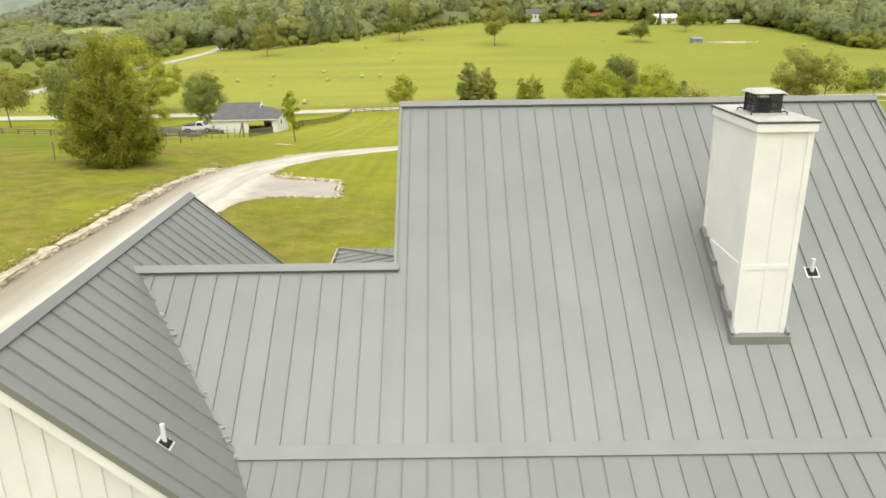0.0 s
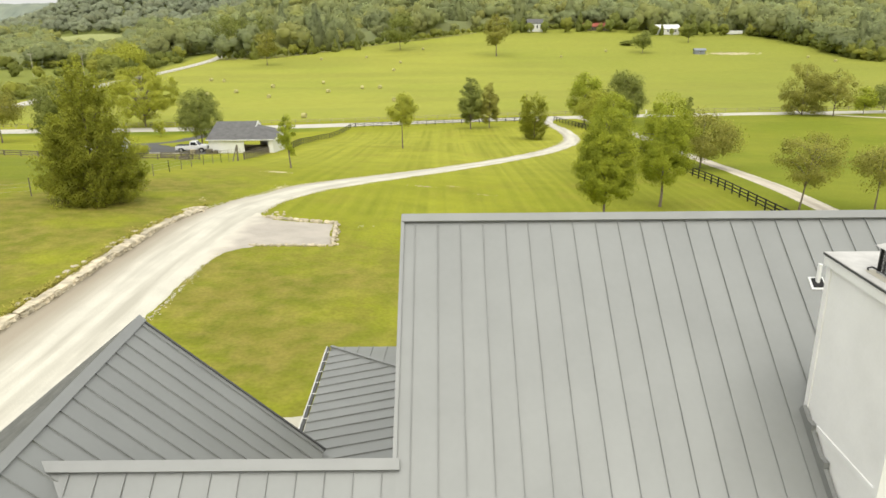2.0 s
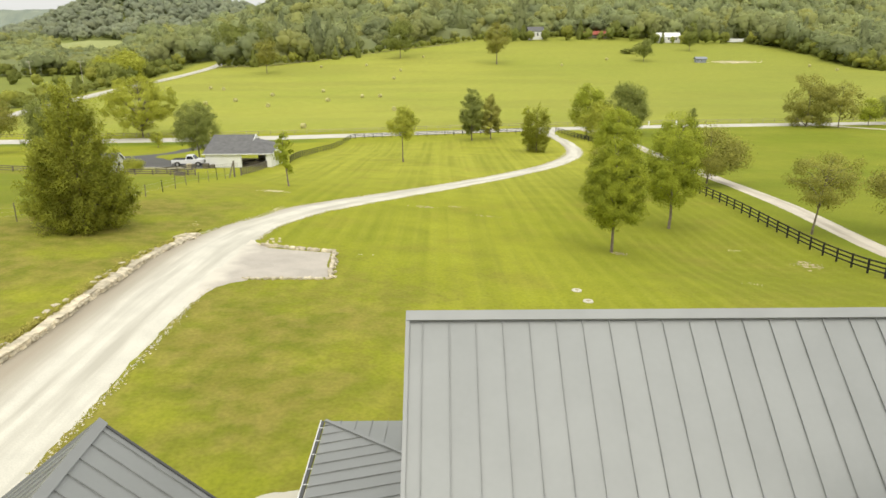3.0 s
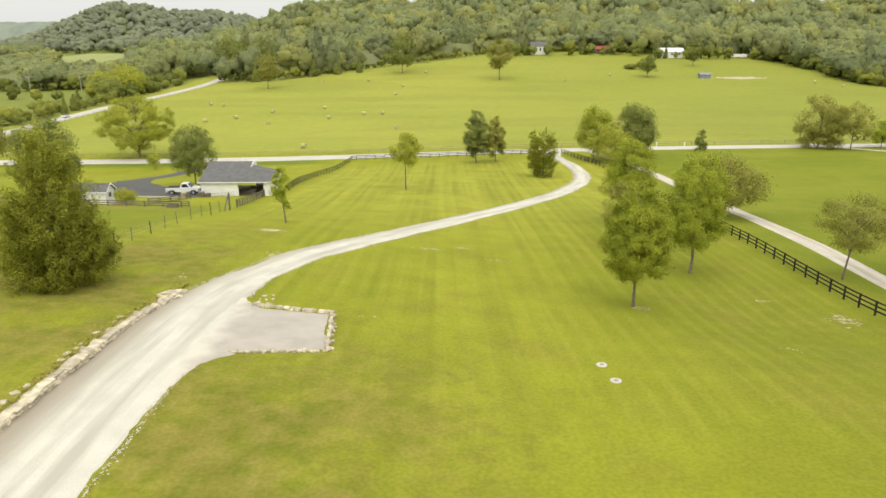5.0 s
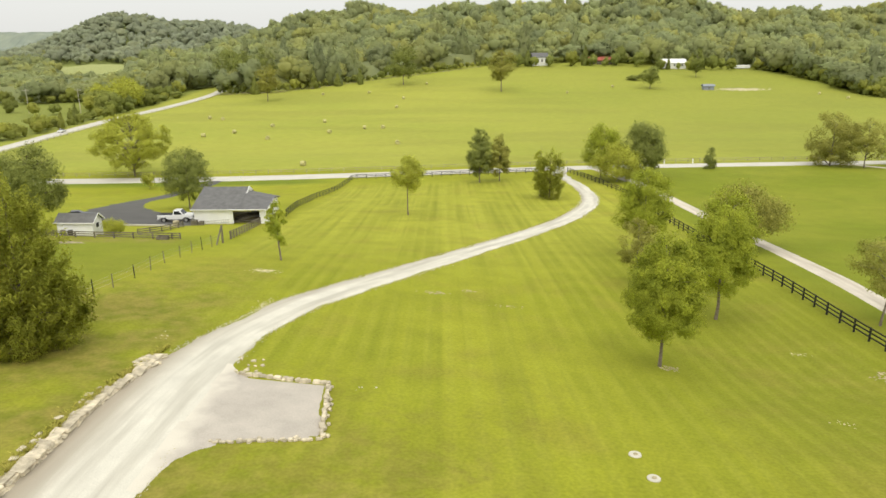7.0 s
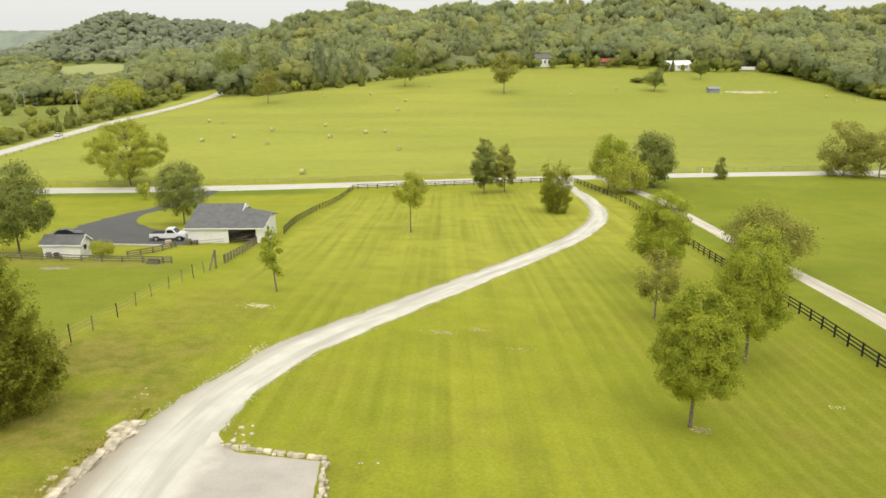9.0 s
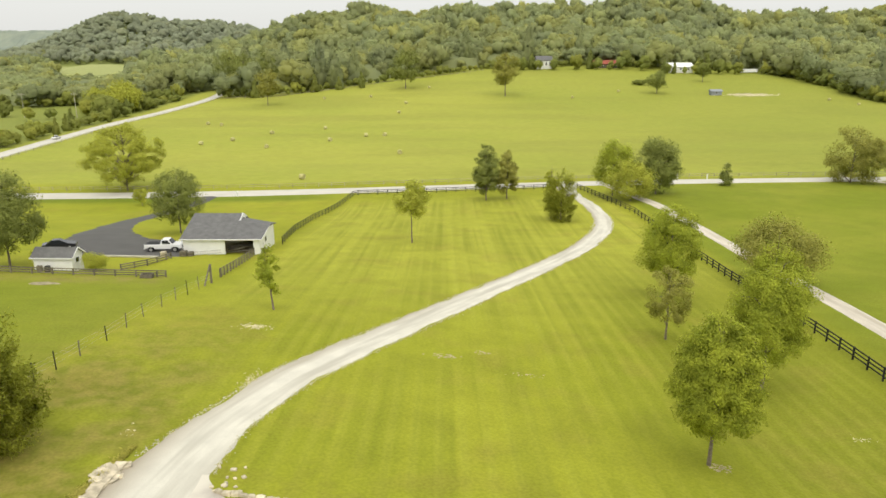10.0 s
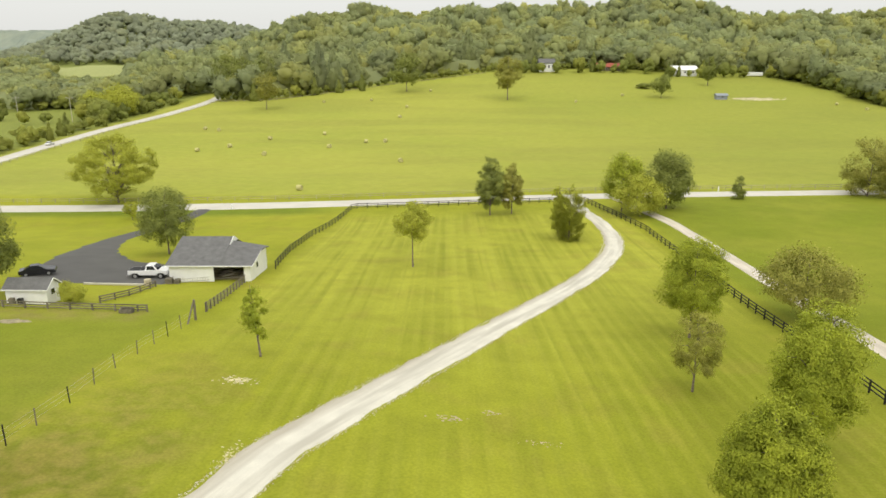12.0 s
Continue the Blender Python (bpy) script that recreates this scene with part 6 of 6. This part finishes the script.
def profile_body(name, outline, half, mat, parent, inset=0.0):
    """A body pressed sideways from its side outline, narrower towards its top."""
    bm = bmesh.new()
    zs = [p[1] for p in outline]
    lo, hi = min(zs), max(zs)
    rows = []
    for s in (-1, 1):
        rows.append([bm.verts.new((x, s * (half - inset * (z - lo) / max(0.01, hi - lo)), z)) for x, z in outline])
    n = len(outline)
    bm.faces.new(rows[0])
    bm.faces.new(list(reversed(rows[1])))
    for i in range(n):
        bm.faces.new((rows[0][i], rows[1][i], rows[1][(i + 1) % n], rows[0][(i + 1) % n]))
    bmesh.ops.bevel(bm, geom=bm.edges[:], offset=0.04, segments=2, affect='EDGES')
    return part(name, bm, mat, parent)


def pickup(x, y, turn):
    root = thing("pickup_truck", "white regular-cab pickup truck parked on asphalt", "truck", (x, y, ground_z(x, y) + 0.12), turn)
    body = profile_body("body", ((-2.7, 0.6), (-2.7, 1.18), (1.3, 1.2), (2.62, 1.12), (2.7, 0.62), (2.3, 0.55), (2.15, 0.86), (1.3, 0.86), (1.15, 0.52), (-1.2, 0.52), (-1.35, 0.86), (-2.15, 0.86), (-2.3, 0.58)), 0.98, M["carwhite"], root)
    profile_body("cab", ((-0.35, 1.16), (-0.2, 1.86), (0.75, 1.88), (1.4, 1.18)), 0.88, M["carwhite"], root, 0.16)
    part("bed_liner", box(-2.6, -0.82, 1.10, -0.5, 0.82, 1.215), M["rubber"], body)
    for s in (-1, 1):
        v, f = slab(((-0.14, s * 0.885, 1.26), (-0.08, s * 0.80, 1.76), (0.68, s * 0.80, 1.78), (1.14, s * 0.885, 1.26)), 0.02 * s)
        mesh_object("side_window", v, f, M["glass"], root)
    v, f = slab(((1.40, -0.76, 1.25), (1.40, 0.76, 1.25), (0.88, 0.66, 1.82), (0.88, -0.66, 1.82)), 0.03)
    mesh_object("windscreen", v, f, M["glass"], root)
    part("grille", box(2.69, -0.6, 0.66, 2.73, 0.6, 0.94), M["black"], root)
    part("bumper", box(2.66, -0.95, 0.42, 2.82, 0.95, 0.6, 0.03), M["steel"], root)
    part("bumper", box(-2.82, -0.95, 0.42, -2.66, 0.95, 0.6, 0.03), M["steel"], root)
    for wx in (-1.75, 1.72):
        for s in (-0.86, 0.86):
            wheel(root, wx, s, 0.40)
    for s in (-0.74, 0.74):
        part("headlight", box(2.70, s - 0.13, 0.72, 2.74, s + 0.13, 0.92), M["pvc"], root)


def sedan(x, y, turn, mat, label, lift=0.1, name="car"):
    root = thing(name, label, "car", (x, y, ground_z(x, y) + lift), turn)
    profile_body("body", ((-2.3, 0.4), (-2.32, 0.85), (-1.7, 0.98), (1.0, 0.95), (2.2, 0.78), (2.3, 0.4), (1.6, 0.28), (-1.7, 0.28)), 0.9, mat, root)
    profile_body("cabin", ((-1.7, 0.95), (-0.9, 1.40), (0.2, 1.42), (1.1, 0.93)), 0.8, M["glass"], root, 0.18)
    profile_body("car_roof", ((-0.95, 1.39), (-0.85, 1.45), (0.15, 1.46), (0.25, 1.40)), 0.63, mat, root)
    for wx in (-1.4, 1.4):
        for s in (-0.8, 0.8):
            wheel(root, wx, s, 0.33, 0.22)


pickup(-42.6, 109.7, 2)
sedan(-58.0, 109.5, 20, M["cardark"], "black sedan parked at the yard's edge")
sedan(-163.0, 308.0, 92, M["carwhite"], "white car on the hill road", 0.3, "road_car")

tractor = thing("garden_tractor", "red garden tractor parked by the lawn", "tractor", (-41.0, 114.5, ground_z(-41.0, 114.5) + 0.1), 20)
profile_body("hood", ((-0.1, 0.4), (-0.1, 1.0), (1.0, 0.9), (1.05, 0.4)), 0.35, M["red"], tractor)
part("seat", box(-0.8, -0.3, 0.6, -0.3, 0.3, 0.75, 0.04), M["rubber"], tractor)
part("seat_back", box(-0.85, -0.3, 0.75, -0.72, 0.3, 1.15, 0.04), M["rubber"], tractor)
for wx, r in ((-0.5, 0.45), (0.75, 0.3)):
    for s in (-0.5, 0.5):
        wheel(tractor, wx, s, r, 0.22)


def far_house(name, label, x, y, w, d, h, rise, wall, roof_mat, turn=0, windows=4):
    gz = ground_z(x, y)
    root = thing(name, label, "house", (x, y, gz), turn)
    part("wall", box(-w / 2, -d / 2, -1.5, w / 2, d / 2, h), M[wall], root)
    gable_roof("roof", -w / 2, w / 2, -d / 2, d / 2, h, h + rise, 0, M[roof_mat], root, 0.25, 0.6)
    for i in range(windows):
        wx = -w / 2 + w * (i + 0.5) / windows
        wi = part("window", box(wx - 0.6, -d / 2 - 0.06, h * 0.35, wx + 0.6, -d / 2, h * 0.75), M["white"], root)
        part("pane", box(wx - 0.5, -d / 2 - 0.09, h * 0.38, wx + 0.5, -d / 2 - 0.06, h * 0.72), M["glass"], wi)


far_house("hill_house", "white two-storey house among trees on the hill", 76, 597, 12, 9, 6.5, 3.0, "white", "shingle", 0, 4)
far_house("ranch_house", "long low house with a rust-red roof", 125, 603, 23, 10, 3.0, 2.4, "grey_wood", "redroof", 0, 6)
far_house("white_outbuilding", "white outbuilding with a pale roof on the hill", 178, 581, 18, 10, 4.4, 2.6, "white", "white", 0, 3)
far_house("field_shed", "small blue-grey shed in the meadow", 169.7, 476, 6.5, 4.5, 2.6, 0.9, "bluepaint", "bluepaint", 0, 1)
trailer = part("white_trailer", box(-7.5, -1.4, 0.5, 7.5, 1.4, 3.1, 0.3), M["carwhite"])
for i in range(2):
    wheel(trailer, -1.0 + 2 * i, -1.2, 0.5, 0.3)
trailer.location = (232, 584, ground_z(232, 584))
tagged(trailer, "long white trailer at the meadow's end", "trailer")
scatter("gravel_heap", "bare pale earth and rubble in the meadow", 192, 477, 17, 6, 420, 1.0, "chips")
scatter("rubble", "dark brush and rubble in the meadow", 190, 480, 9, 2.5, 60, 1.0, "ash")


def utility_pole(x, y, h=13):
    root = thing("utility_pole", "grey wooden utility pole with a crossarm", "utility pole", (x, y, ground_z(x, y)), 20, group="utility poles")
    v, f = tube([(0, 0, -0.5), (0, 0, h * 0.5), (0, 0, h)], [0.18, 0.15, 0.11], 8)
    mesh_object("pole", v, f, M["concrete"], root)
    beam_part("crossarm", (-1.6, 0, h - 0.9), (1.6, 0, h - 0.9), 0.2, 0.2, M["concrete"], root)
    for s in (-1.4, 0.0, 1.4):
        beam_part("insulator", (s, 0, h - 0.8), (s, 0, h - 0.4), 0.12, 0.12, M["steel"], root, up=(0, 1, 0))


utility_pole(-225, 395)
utility_pole(-196.6, 394)
for x, y in ((-53.0, 183.2), (60, 196.6), (68, 197.0)):
    p = part("marker_post", box(-0.12, -0.12, 0, 0.12, 0.12, 1.2, 0.02), M["pvc"])
    p.location = (x, y, ground_z(x, y))
    tagged(p, "short white marker post by the road", "marker post", "marker posts")

# spiky plant by the walk
rg = np.random.default_rng(3)
n = 260
az, el, ln = rg.uniform(0, 6.28, n), rg.uniform(0.5, 1.5, n), rg.uniform(0.35, 0.75, n)
tip = np.stack([np.cos(az) * np.cos(el), np.sin(az) * np.cos(el), np.sin(el)], 1) * ln[:, None]
sd = np.stack([-np.sin(az), np.cos(az), np.zeros(n)], 1) * 0.018
zero = np.zeros((n, 3))
plant = thing("ornamental_grass", "tuft of spiky pale green ornamental grass", "plant", (-3.75, 7.35, ground_z(-3.75, 7.35) + 0.02))
quads("blades", np.stack([zero - sd, zero + sd, tip + sd * 0.2 - (0, 0, 0.05), tip - sd * 0.2 - (0, 0, 0.05)], 1), M["leaf_yellow"], plant)
